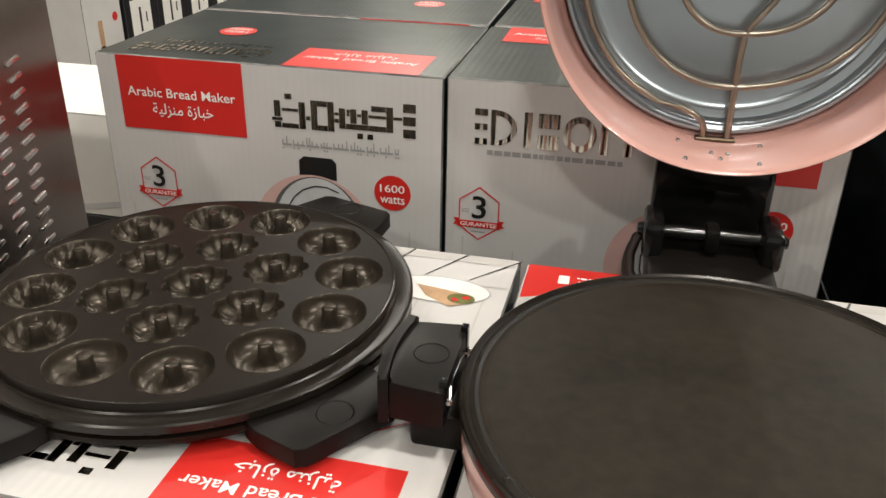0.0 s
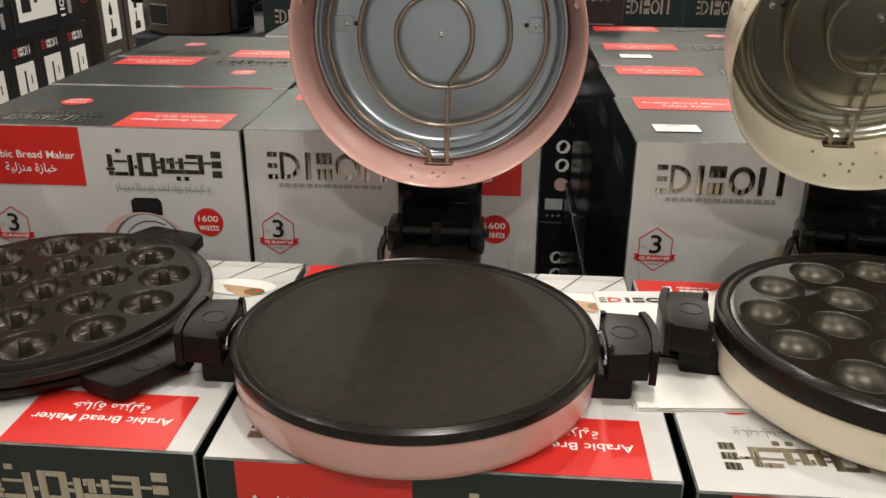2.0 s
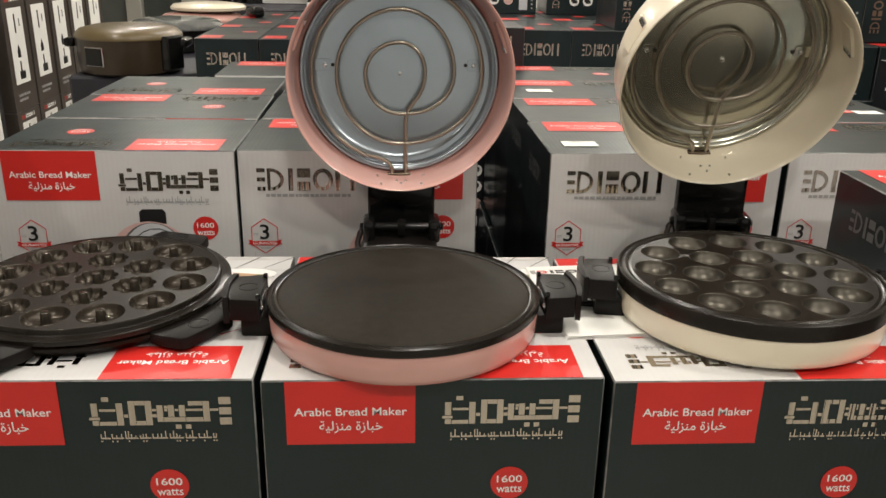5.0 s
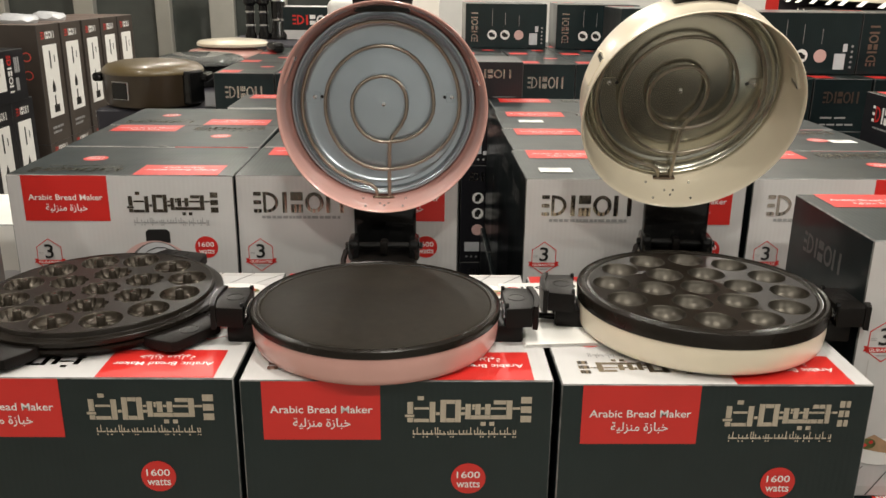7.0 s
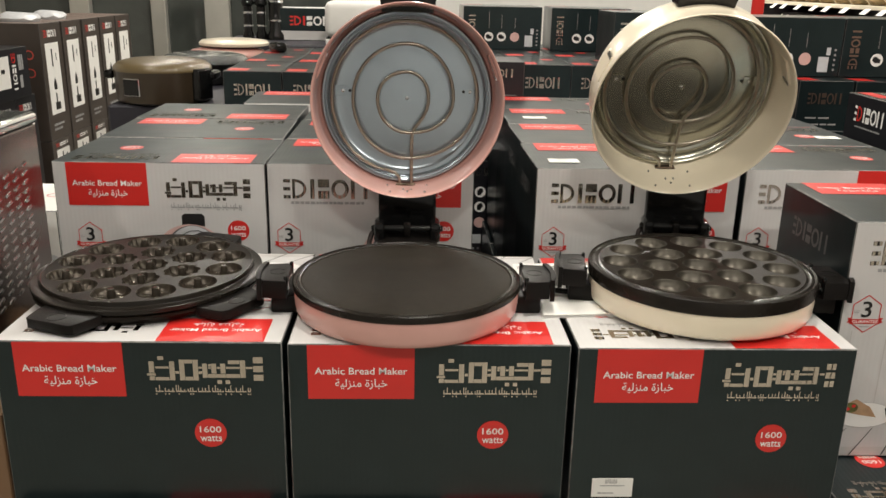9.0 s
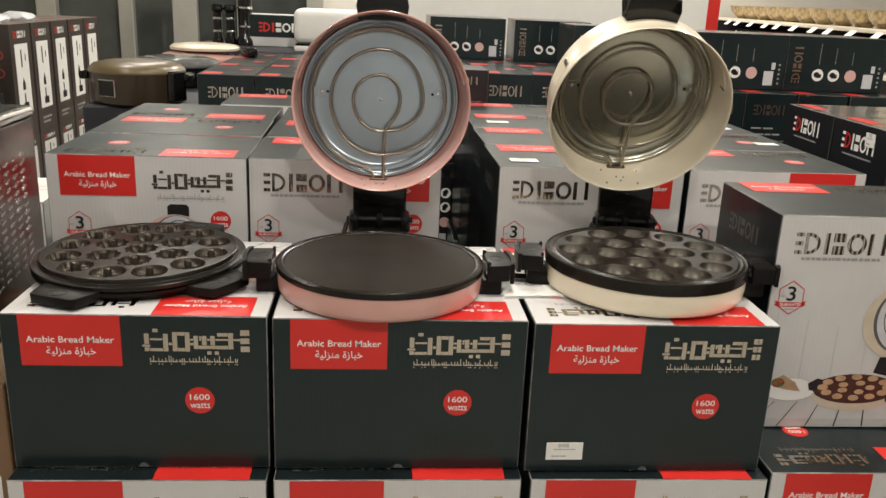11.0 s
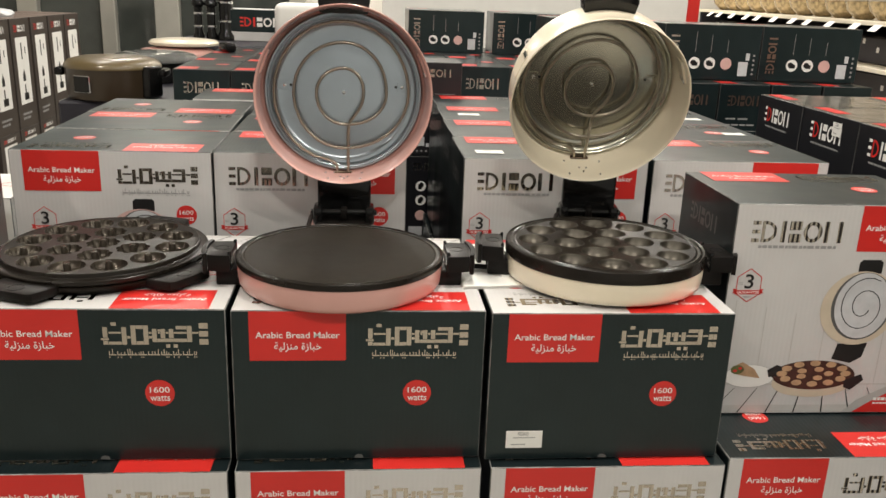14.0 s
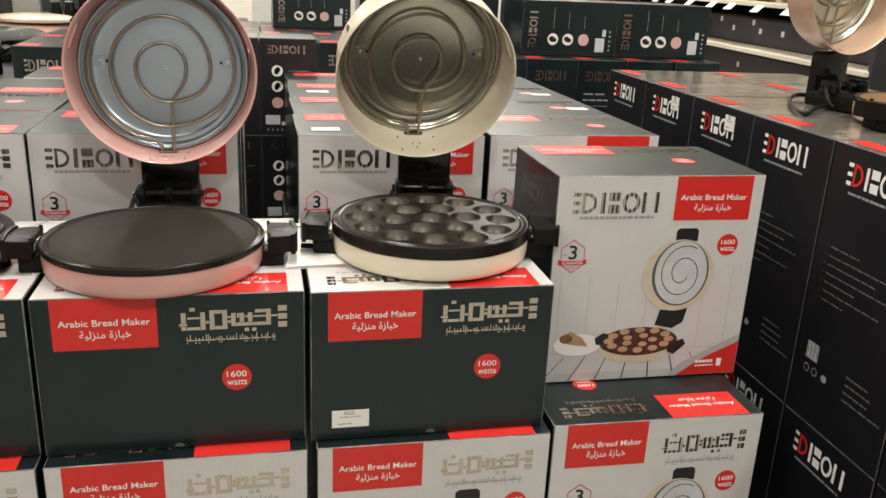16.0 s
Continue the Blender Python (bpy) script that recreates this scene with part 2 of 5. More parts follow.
def rect(x0, y0, x1, y1):
    return [(x0, y0), (x1, y0), (x1, y1), (x0, y1)]


def oval(cx, cy, rx, ry, n=28, a0=0.0, a1=360.0):
    full = a1 - a0 >= 360
    k = n if full else n + 1
    return [(cx + rx * math.cos(radians(a0 + (a1 - a0) * i / n)), cy + ry * math.sin(radians(a0 + (a1 - a0) * i / n))) for i in range(k)]


def ring_strips(cx, cy, rx, ry, t, n=28):
    out = []
    for i in range(n):
        a, b = 2 * math.pi * i / n, 2 * math.pi * (i + 1) / n
        out.append([(cx + (rx - t) * math.cos(a), cy + (ry - t) * math.sin(a)), (cx + rx * math.cos(a), cy + ry * math.sin(a)),
                    (cx + rx * math.cos(b), cy + ry * math.sin(b)), (cx + (rx - t) * math.cos(b), cy + (ry - t) * math.sin(b))])
    return out


def face_frame(origin, right, down):
    """Print space: x to the right, y down, z out of the face, from the face's top left corner."""
    r, d = Vector(right), Vector(down)
    o = d.cross(r)
    return Matrix(((r.x, d.x, o.x, origin[0]), (r.y, d.y, o.y, origin[1]), (r.z, d.z, o.z, origin[2]), (0, 0, 0, 1)))


def printed(bm, polys, fr, lift=0.0005, mi=0):
    """Flat printed shapes, a hair above the board."""
    for poly in polys:
        vs = [bm.verts.new(fr @ Vector((x, y, lift))) for x, y in poly]
        f = bm.faces.new(vs)
        f.material_index = mi
        f.normal_update()
        if f.normal.dot(fr.to_3x3() @ Vector((0, 0, 1))) < 0:
            f.normal_flip()
    return bm


FONT = {}


def letters(text, size):
    """Vertices and faces of a line of lettering, its width scaled to fit: centred at 0, y down."""
    key = (text, size)
    if key not in FONT:
        cu = bpy.data.curves.new("lettering", "FONT")
        cu.body, cu.size, cu.align_x, cu.resolution_u = text, 1.0, "LEFT", 3
        cu.offset = 0.010
        ob = new("lettering_source", cu)
        dg = bpy.context.evaluated_depsgraph_get()
        me = bpy.data.meshes.new_from_object(ob.evaluated_get(dg))
        vs = [tuple(v.co) for v in me.vertices]
        fs = [tuple(p.vertices) for p in me.polygons]
        bpy.data.objects.remove(ob)
        bpy.data.curves.remove(cu)
        bpy.data.meshes.remove(me)
        FONT[key] = (vs, fs)
    return FONT[key]


def lettering(bm, text, fr, cx, cy, width, height, lift=0.001, mi=0):
    vs, fs = letters(text, 1.0)
    if not vs:
        return bm
    xs, ys = [v[0] for v in vs], [v[1] for v in vs]
    w, h = max(xs) - min(xs), max(ys) - min(ys)
    mx, my = (max(xs) + min(xs)) / 2, (max(ys) + min(ys)) / 2
    sx, sy = width / w, height / h
    made = [bm.verts.new(fr @ Vector((cx + (x - mx) * sx, cy - (y - my) * sy, lift))) for x, y, _ in vs]
    out = fr.to_3x3() @ Vector((0, 0, 1))
    for f in fs:
        try:
            q = bm.faces.new([made[i] for i in f])
        except ValueError:
            continue
        q.material_index = mi
        q.normal_update()
        if q.normal.dot(out) < 0:
            q.normal_flip()
    return bm


ARABIC_LINE = "\uFE94\uFEF4\uFEDF\uFEB0\uFEE8\uFEE3 \uFE93\uFEAF\uFE8E\uFE92\uFEA7"


def mark_shapes(x, y, w, h):
    """The maker's wordmark as a row of plain shapes: three short bars, a half ring, a post, two blocks, a ring and two posts."""
    s = []
    t = w * 0.036
    for k in range(3):
        s.append(rect(x, y + k * h * 0.41, x + w * 0.085, y + k * h * 0.41 + h * 0.18))
    half = []
    for k in range(10):
        p, q = radians(-90 + 18 * k), radians(-72 + 18 * k)
        cx, cy, rx, ry = x + w * 0.14, y + h * 0.5, w * 0.135, h * 0.5
        half.append([(cx + (rx - t) * math.cos(p), cy + (ry - t) * math.sin(p)), (cx + rx * math.cos(p), cy + ry * math.sin(p)), (cx + rx * math.cos(q), cy + ry * math.sin(q)), (cx + (rx - t) * math.cos(q), cy + (ry - t) * math.sin(q))])
    half.append(rect(x + w * 0.105, y, x + w * 0.14, y + h))
    return s + half, [
        rect(x + w * 0.320, y, x + w * 0.370, y + h),
        rect(x + w * 0.41, y, x + w * 0.545, y + h * 0.41), rect(x + w * 0.41, y + h * 0.59, x + w * 0.545, y + h),
        *ring_strips(x + w * 0.672, y + h * 0.5, w * 0.105, h * 0.5, t * 1.2, 18),
        rect(x + w * 0.80, y, x + w * 0.85, y + h), rect(x + w * 0.95, y, x + w, y + h),
    ]


def caption_bars(x, y, w, h, seed=1):
    """A caption too fine to read: a thin base band with uneven upright strokes and dots."""
    rnd = random.Random(seed)
    s, u = [], 0.0
    while u < w:
        k = min(w - u, w * rnd.uniform(0.07, 0.17))
        s.append(rect(x + u, y + h * 0.60, x + u + k * 0.9, y + h * 0.74))
        v = u
        while v < u + k * 0.8:
            top = rnd.choice((0.05, 0.3, 0.3, 0.42))
            s.append(rect(x + v, y + h * top, x + v + w * 0.011, y + h * 0.6))
            if rnd.random() < 0.4:
                s.append(rect(x + v, y + h * 0.86, x + v + w * 0.014, y + h))
            v += w * rnd.uniform(0.022, 0.045)
        u += k
    return s


def script_mark_shapes(x, y, w, h):
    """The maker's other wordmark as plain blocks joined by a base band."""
    s = []
    for a, b, c, d in ((0.0, 0.70, 0.075, 0.80), (0.02, 0.20, 0.065, 0.68), (0.02, 0.82, 0.065, 1.0), (0.07, 0.86, 0.19, 1.0), (0.195, 0.20, 0.24, 1.0), (0.245, 0.60, 0.275, 0.72),
                       (0.28, 0.12, 0.325, 1.0), (0.327, 0.12, 0.395, 0.28), (0.327, 0.84, 0.395, 1.0), (0.397, 0.12, 0.442, 1.0), (0.444, 0.60, 0.475, 0.72),
                       (0.477, 0.28, 0.52, 0.88), (0.555, 0.28, 0.598, 0.70), (0.633, 0.28, 0.676, 0.70), (0.522, 0.72, 0.676, 0.88), (0.678, 0.72, 0.80, 0.88), (0.70, 0.14, 0.80, 0.30),
                       (0.802, 0.14, 0.848, 0.88), (0.60, 0.98, 0.64, 1.14), (0.67, 0.98, 0.71, 1.14),
                       (0.915, 0.0, 1.0, 0.26), (0.915, 0.37, 1.0, 0.63), (0.915, 0.74, 1.0, 1.0), (0.10, -0.02, 0.15, 0.14), (0.075, 0.41, 0.19, 0.50), (0.53, 0.41, 0.55, 0.50), (0.603, 0.41, 0.63, 0.50), (0.68, 0.41, 0.80, 0.50), (0.85, 0.41, 0.91, 0.50), (0.445, 0.41, 0.474, 0.50), (0.53, 0.30, 0.553, 0.40)):
        s.append(rect(x + a * w, y + b * h, x + c * w, y + d * h))
    return s


def bars(x, y, w, h, n, seed=1):
    """Small print that cannot be read: a line of short bars."""
    rnd = random.Random(seed)
    s, u = [], 0.0
    while u < w * 0.96:
        k = min(w - u, w / n * rnd.uniform(0.6, 1.5))
        s.append(rect(x + u, y, x + u + k * 0.82, y + h))
        u += k
    return s


# ---- setting ----
def slab(name, x0, x1, y0, y1, z0, z1, material, label, category):
    ob = part(name, add_box(bmesh.new(), x0, x1, y0, y1, z0, z1), material, label=label, smooth=0)
    return tagged(ob, label, category, kind="structure")


slab("floor", -3.6, 5.2, -3.4, 6.7, -0.1, 0.0, M_FLOOR, "grey polished tile shop floor", "floor")
slab("ceiling", -3.6, 5.2, -3.4, 6.7, 3.2, 3.3, M_CEIL, "off-white painted shop ceiling", "ceiling")
slab("wall_west", -3.7, -3.6, -3.4, 6.7, 0, 3.2, M_WALL, "warm white plaster wall", "wall")
slab("wall_east", 5.2, 5.3, -3.4, 6.7, 0, 3.2, M_WALL, "warm white plaster wall", "wall")
slab("wall_south", -3.6, 5.2, -3.5, -3.4, 0, 3.2, M_AISLE, "pale grey painted wall across the aisle", "wall")
slab("wall_north", -0.35, 5.2, 6.6, 6.7, 0, 3.2, M_WALL, "warm white plaster wall behind the shelves", "wall")

# glazed shop front
W, D, H = 0.393, 0.258, 0.397


def glazed_front():
    ob = thing("window_1", "dark glazed shop front with satin aluminium mullions", "window", kind="structure")
    bm = bmesh.new()
    add_box(bm, -3.6, -0.35, 6.64, 6.66, 0.0, 3.2)
    part("pane", bm, M_GLASSDARK, ob, "dark glass pane", smooth=0)
    for x, w in ((-3.3, 0.09), (-2.62, 0.16), (-1.98, 0.12), (-1.5, 0.2), (-1.02, 0.10), (-0.42, 0.14)):
        bm = bmesh.new()
        add_box(bm, x - w / 2, x + w / 2, 6.55, 6.64, 0.0, 3.2, 0.006)
        part("mullion", bm, M_ALU, ob)
    for z in (0.15, 2.4):
        bm = bmesh.new()
        add_box(bm, -3.6, -0.35, 6.57, 6.64, z - 0.06, z + 0.06, 0.005)
        part("transom", bm, M_ALU, ob)
    return ob


glazed_front()

# low display platforms under the stacks
for px0, px1, py0, py1 in ((-1.12, 1.22, 0.2, 1.95),):
    bm = bmesh.new()
    add_box(bm, px0, px1, py0, py1, 0.0, 0.125, 0.01, 2)
    tagged(part("display_platform", bm, M_NAVY), "low dark display platform under the stacked boxes", "platform")


# ---- bread maker cartons ----
def carton_bm(w, d, h, wall=0.0016):
    bm = bmesh.new()
    add_box(bm, -w / 2, w / 2, -d / 2, d / 2, 0, h, wall)
    bm.normal_update()
    for f in bm.faces:
        n = f.normal
        k = max(abs(n.x), abs(n.y), abs(n.z))
        f.material_index = 2 if k < 0.99 else (0 if abs(n.y) > 0.99 else 1)
    return bm


FR_A = face_frame((-W / 2, -D / 2, H), (1, 0, 0), (0, 0, -1))
FR_E = face_frame((W / 2, D / 2, H), (-1, 0, 0), (0, 0, -1))
FR_T = face_frame((W / 2, -D / 2, H), (-1, 0, 0), (0, 1, 0))
FR_L = face_frame((-W / 2, D / 2, H), (0, -1, 0), (0, 0, -1))
FR_R = face_frame((W / 2, -D / 2, H), (0, 1, 0), (0, 0, -1))


def red_label(ob, fr, x0, w=0.148, h=0.083):
    lab = part("red_label", printed(bmesh.new(), [rect(x0, 0.001, x0 + w, h)], fr, 0.0006), M_RED, ob, "red printed label", smooth=0)
    bm = bmesh.new()
    lettering(bm, "Arabic Bread Maker", fr, x0 + w / 2, 0.040, w * 0.87, 0.0105, 0.0011)
    lettering(bm, ARABIC_LINE, fr, x0 + w / 2, 0.060, w * 0.49, 0.0165, 0.0011)
    part("lettering", bm, M_INK, lab, "white product name lettering", smooth=0)


def watt_disc(ob, fr, cx, cy, r=0.0205):
    d = part("watt_badge", printed(bmesh.new(), [oval(cx, cy, r, r, 32)], fr, 0.0006), M_RED, ob, "round red wattage badge", smooth=0)
    bm = bmesh.new()
    lettering(bm, "1600", fr, cx, cy - r * 0.26, r * 1.35, r * 0.44, 0.0011)
    lettering(bm, "watts", fr, cx, cy + r * 0.38, r * 1.35, r * 0.42, 0.0011)
    part("lettering", bm, M_INK, d, "white wattage lettering", smooth=0)


def hexagon(cx, cy, rx, ry):
    return [(cx + rx * math.sin(radians(60 * i)), cy - ry * math.cos(radians(60 * i))) for i in range(6)]


def guarantee(ob, fr, cx, cy):
    outer, inner = hexagon(cx, cy, 0.0255, 0.0315), hexagon(cx, cy, 0.0240, 0.0296)
    bm = bmesh.new()
    printed(bm, [[outer[i], outer[(i + 1) % 6], inner[(i + 1) % 6], inner[i]] for i in range(6)], fr, 0.0007)
    printed(bm, [rect(cx - 0.0235, cy + 0.0085, cx + 0.0235, cy + 0.0165), [(cx - 0.028, cy + 0.0065), (cx - 0.022, cy + 0.0065), (cx - 0.022, cy + 0.0145), (cx - 0.028, cy + 0.0145), (cx - 0.0255, cy + 0.0105)],
                 [(cx + 0.028, cy + 0.0065), (cx + 0.022, cy + 0.0065), (cx + 0.022, cy + 0.0145), (cx + 0.028, cy + 0.0145), (cx + 0.0255, cy + 0.0105)]], fr, 0.0010)
    g = part("guarantee_badge", bm, M_RED, ob, "red outlined hexagonal guarantee badge", smooth=0)
    bm = bmesh.new()
    lettering(bm, "3", fr, cx, cy - 0.0075, 0.0155, 0.0265, 0.0010)
    part("numeral", bm, M_BLKINK, g, "black numeral", smooth=0)
    part("fine_print", printed(bmesh.new(), bars(cx - 0.019, cy - 0.005, 0.009, 0.0008, 3) + bars(cx - 0.019, cy - 0.0025, 0.009, 0.0008, 3, 2) + bars(cx - 0.008, cy + 0.0205, 0.016, 0.0014, 5, 3), fr, 0.0009), M_GREYINK, g, smooth=0)
    bm = bmesh.new()
    lettering(bm, "GURANTEE", fr, cx, cy + 0.0125, 0.040, 0.0048, 0.0014)
    part("lettering", bm, M_INK, g, smooth=0)


def product_picture(ob, fr, print_mat):
    """The printed picture: the open appliance with buns, a wrap on a dish, a plank table and a curled red corner."""
    bm = bmesh.new()
    # pale board wall behind and plank table
    for k in range(7):
        x = 0.02 + 0.056 * k
        printed(bm, [rect(x, 0.175 + 0.012 * (k % 3), x + 0.0016, 0.334)], fr, 0.0005, 0)
    printed(bm, [rect(0.003, 0.336, W - 0.003, 0.3385)], fr, 0.0005, 0)
    for k in range(8):
        a = k / 8 + 0.03
        x0, x1 = W * (0.5 + (a - 0.5) * 0.85), W * (0.5 + (a - 0.5) * 1.08)
        printed(bm, [[(x0, 0.345), (x0 + 0.0014, 0.345), (x1 + 0.0026, H - 0.003), (x1, H - 0.003)]], fr, 0.0006, 3)
    printed(bm, [rect(0.003, H - 0.018, W - 0.003, H - 0.0028)], fr, 0.0005, 0)
    plank_fr, fr = fr, fr @ Matrix.Translation((0.012, -0.009, 0))
    # dish with a wrap
    printed(bm, [oval(0.052, 0.330, 0.048, 0.023)], fr, 0.0008, 1)
    printed(bm, ring_strips(0.052, 0.330, 0.048, 0.023, 0.0010), fr, 0.0010, 6)
    printed(bm, [[(0.020, 0.311), (0.036, 0.302), (0.060, 0.316), (0.072, 0.334), (0.044, 0.330), (0.026, 0.326)]], fr, 0.0011, 4)
    printed(bm, [oval(0.028, 0.317, 0.0125, 0.0090, 14)], fr, 0.0014, 5)
    printed(bm, [oval(0.024, 0.319, 0.004, 0.003, 8), oval(0.033, 0.314, 0.0035, 0.003, 8)], fr, 0.0016, 8)
    # arm, grip and lid with its element
    printed(bm, [[(0.207, 0.266), (0.262, 0.264), (0.256, 0.292), (0.236, 0.304), (0.200, 0.296)], [(0.220, 0.112), (0.226, 0.107), (0.258, 0.107), (0.263, 0.112), (0.263, 0.132), (0.220, 0.132)]], fr, 0.0007, 3)
    printed(bm, [oval(0.234, 0.198, 0.071, 0.070, 40)], fr, 0.0009, 2)
    printed(bm, [oval(0.238, 0.194, 0.056, 0.064, 40)], fr, 0.0011, 11)
    printed(bm, [oval(0.239, 0.193, 0.051, 0.062, 40)], fr, 0.0013, 7)
    coil = [(0.241 + (0.012 + 0.0029 * q) * math.cos(q * 0.9 + 0.5), 0.194 + (0.014 + 0.0034 * q) * math.sin(q * 0.9 + 0.5)) for q in [i * 0.35 for i in range(36)]]
    for (ax, ay), (bx, by) in zip(coil, coil[1:]):
        n = Vector((by - ay, ax - bx)).normalized() * 0.0008
        printed(bm, [[(ax + n.x, ay + n.y), (bx + n.x, by + n.y), (bx - n.x, by - n.y), (ax - n.x, ay - n.y)]], fr, 0.0016, 3)
    # pan, plate and buns
    printed(bm, [oval(0.170, 0.345, 0.074, 0.027, 36)], fr, 0.0007, 2)
    printed(bm, [oval(0.172, 0.328, 0.078, 0.029, 36)], fr, 0.0010, 10)
    printed(bm, [[(0.084, 0.318), (0.100, 0.308), (0.114, 0.312), (0.104, 0.330), (0.088, 0.332)], [(0.232, 0.338), (0.262, 0.326), (0.268, 0.338), (0.246, 0.358), (0.232, 0.352)]], fr, 0.0011, 3)
    buns = [oval(0.172 + 0.060 * math.cos(i * math.pi / 6), 0.325 + 0.0205 * math.sin(i * math.pi / 6), 0.0100, 0.0058, 12) for i in range(12)]
    buns += [oval(0.172 + 0.028 * math.cos(i * math.pi / 2.5), 0.325 + 0.0090 * math.sin(i * math.pi / 2.5), 0.0090, 0.0050, 12) for i in range(5)]
    printed(bm, buns, fr, 0.0013, 4)
    # curled corner
    fr = plank_fr
    printed(bm, [[(0.262, H - 0.003), (0.300, 0.366), (0.345, 0.342), (W - 0.003, 0.324), (W - 0.003, H - 0.003)]], fr, 0.0017, 8)
    printed(bm, [[(0.248, H - 0.003), (0.275, 0.368), (0.320, 0.345), (W - 0.003, 0.312), (W - 0.003, 0.328), (0.335, 0.352), (0.300, 0.372), (0.268, H - 0.003)]], fr, 0.0019, 9)
    printed(bm, bars(0.306, 0.364, 0.038, 0.006, 4, 4) + bars(0.306, 0.374, 0.038, 0.003, 7, 5) + [rect(0.350, 0.362, 0.360, 0.378)], fr, 0.0021, 1)
    part("product_picture", bm, [M_WOODPRINT, M_INK, print_mat, M_BLKINK, M_BUN, M_GREEN, M_LINE, M_SILVERPRINT, M_RED, M_CURL, M_PLATEPRINT, M_DIMINK], ob, "printed picture of the open appliance with baked buns", smooth=0)


def maker_box(print_mat, label, m, group):
    ob = thing("appliance_box", label, "box", m, group)
    part("carton", carton_bm(W, D, H), [M_WHITE, M_DARK, M_EDGE], ob, smooth=0)
    # face with the label at its left
    red_label(ob, FR_A, 0.025)
    part("wordmark", printed(bmesh.new(), script_mark_shapes(0.204, 0.030, 0.160, 0.037), FR_A), M_FOIL, ob, "silver foil wordmark shapes", smooth=0)
    part("small_print", printed(bmesh.new(), caption_bars(0.214, 0.0755, 0.132, 0.0155, 3), FR_A), M_GREYINK, ob, smooth=0)
    guarantee(ob, FR_A, 0.058, 0.147)
    watt_disc(ob, FR_A, 0.338, 0.131)
    product_picture(ob, FR_A, print_mat)
    # face with the label at its right
    red_label(ob, FR_E, 0.221)
    a, b = mark_shapes(0.030, 0.030, 0.160, 0.038)
    part("wordmark", printed(bmesh.new(), a + b, FR_E, 0.0006), M_FOIL, ob, "silver foil wordmark shapes", smooth=0)
    part("small_print", printed(bmesh.new(), bars(0.044, 0.0735, 0.140, 0.0052, 15, 3), FR_E), M_GREYINK, ob, smooth=0)
    guarantee(ob, FR_E, 0.038, 0.147)
    watt_disc(ob, FR_E, 0.336, 0.131)
    product_picture(ob, FR_E, print_mat)
    # narrow dark face
    red_label(ob, FR_T, 0.027)
    part("wordmark", printed(bmesh.new(), script_mark_shapes(0.206, 0.022, 0.160, 0.036), FR_T), M_FOIL, ob, "silver foil wordmark shapes", smooth=0)
    part("small_print", printed(bmesh.new(), caption_bars(0.216, 0.0645, 0.132, 0.0155, 3), FR_T), M_FOIL, ob, smooth=0)
    watt_disc(ob, FR_T, 0.288, 0.140, 0.0225)
    part("thumb_tab", printed(bmesh.new(), [oval(W / 2, D - 0.002, 0.0075, 0.007, 12, 180, 360)], FR_T, 0.0007), M_EDGE, ob, "half-round pale tab", smooth=0)
    # dark ends
    for fr in (FR_L, FR_R):
        a, b = mark_shapes(0.055, 0.045, 0.125, 0.032)
        part("wordmark", printed(bmesh.new(), a + b, fr), M_DIMINK, ob, "dull grey wordmark shapes", smooth=0)
    return ob


def upright(x, y, z, yaw=0.0):
    return pose(x, y, z, 0, 0, yaw)


def lying(x, yfront, z, yaw=0.0):
    m = pose(x, yfront, z, 0, 0, yaw) @ pose(0, H, D / 2, -90, 0, 180)
    return m


LOW = 0.125
# lying boxes that carry the appliances
pink_box = maker_box(M_PINKPRINT, "dark slate appliance box lying flat with its white face up", lying(-0.281, 0.323, 0.524, -0.6), "lying appliance boxes")
cream_box = maker_box(M_CREAMPRINT, "dark slate appliance box lying flat under the cream bread maker", lying(0.521, 0.303, 0.524, -0.3), "lying appliance boxes")
tagged(copy_thing(pink_box, lying(0.120, 0.315, 0.524, -0.3)), "dark slate appliance box lying flat under the pink bread maker")

# lower row, white face forward
for k, (bx, by, src) in enumerate(((-0.281, 0.288, pink_box), (0.122, 0.284, pink_box), (0.531, 0.280, cream_box), (0.931, 0.276, cream_box))):
    b = copy_thing(src, upright(bx, by + D / 2, LOW, (-0.6, -0.4, -0.8, -1.2)[k]) @ Matrix.Diagonal((1, 1, 1.028 if k == 3 else 1.0, 1)))
    tagged(b, "upright appliance box in the bottom row, white face forward", group="upright appliance boxes")

# box standing on the bottom row
tagged(copy_thing(cream_box, upright(0.957, 0.427 + D / 2, 0.5345, 179.2) @ Matrix.Diagonal((1.008, 1, 1.0, 1))), "upright appliance box with white front and cream bread maker picture", group="upright appliance boxes")

# white-faced stack behind, several boxes deep
ROWSY = (0.811, 1.079, 1.345)
for k, y in enumerate(ROWSY):
    b = copy_thing(pink_box, upright(-0.377 - 0.004 * k, y + D / 2, 0.532, (0.0, 180.5, -0.4)[k]))
    tagged(b, "upright appliance box with white front in the stack behind", group="upright appliance boxes")
    b = copy_thing(pink_box, upright(0.018 + 0.003 * k, y + D / 2 + 0.006, 0.532, (180.0, 179.6, 180.3)[k]))
    tagged(b, "upright appliance box with white front in the stack behind", group="upright appliance boxes")
for k, y in enumerate((0.803, 1.068, 1.333, 1.598)):
    b = copy_thing(cream_box, upright(0.529 + 0.004 * k, y + D / 2, 0.532, (180.0, 180.4, 179.5, 180.2)[k]))
    tagged(b, "upright appliance box with white front in the stack behind", group="upright appliance boxes")
    b = copy_thing(cream_box, upright(0.936, y + D / 2 + 0.010, 0.532, (180.2, 179.8, 180.4, 180.0)[k]))
    tagged(b, "upright appliance box with white front in the stack behind", group="upright appliance boxes")

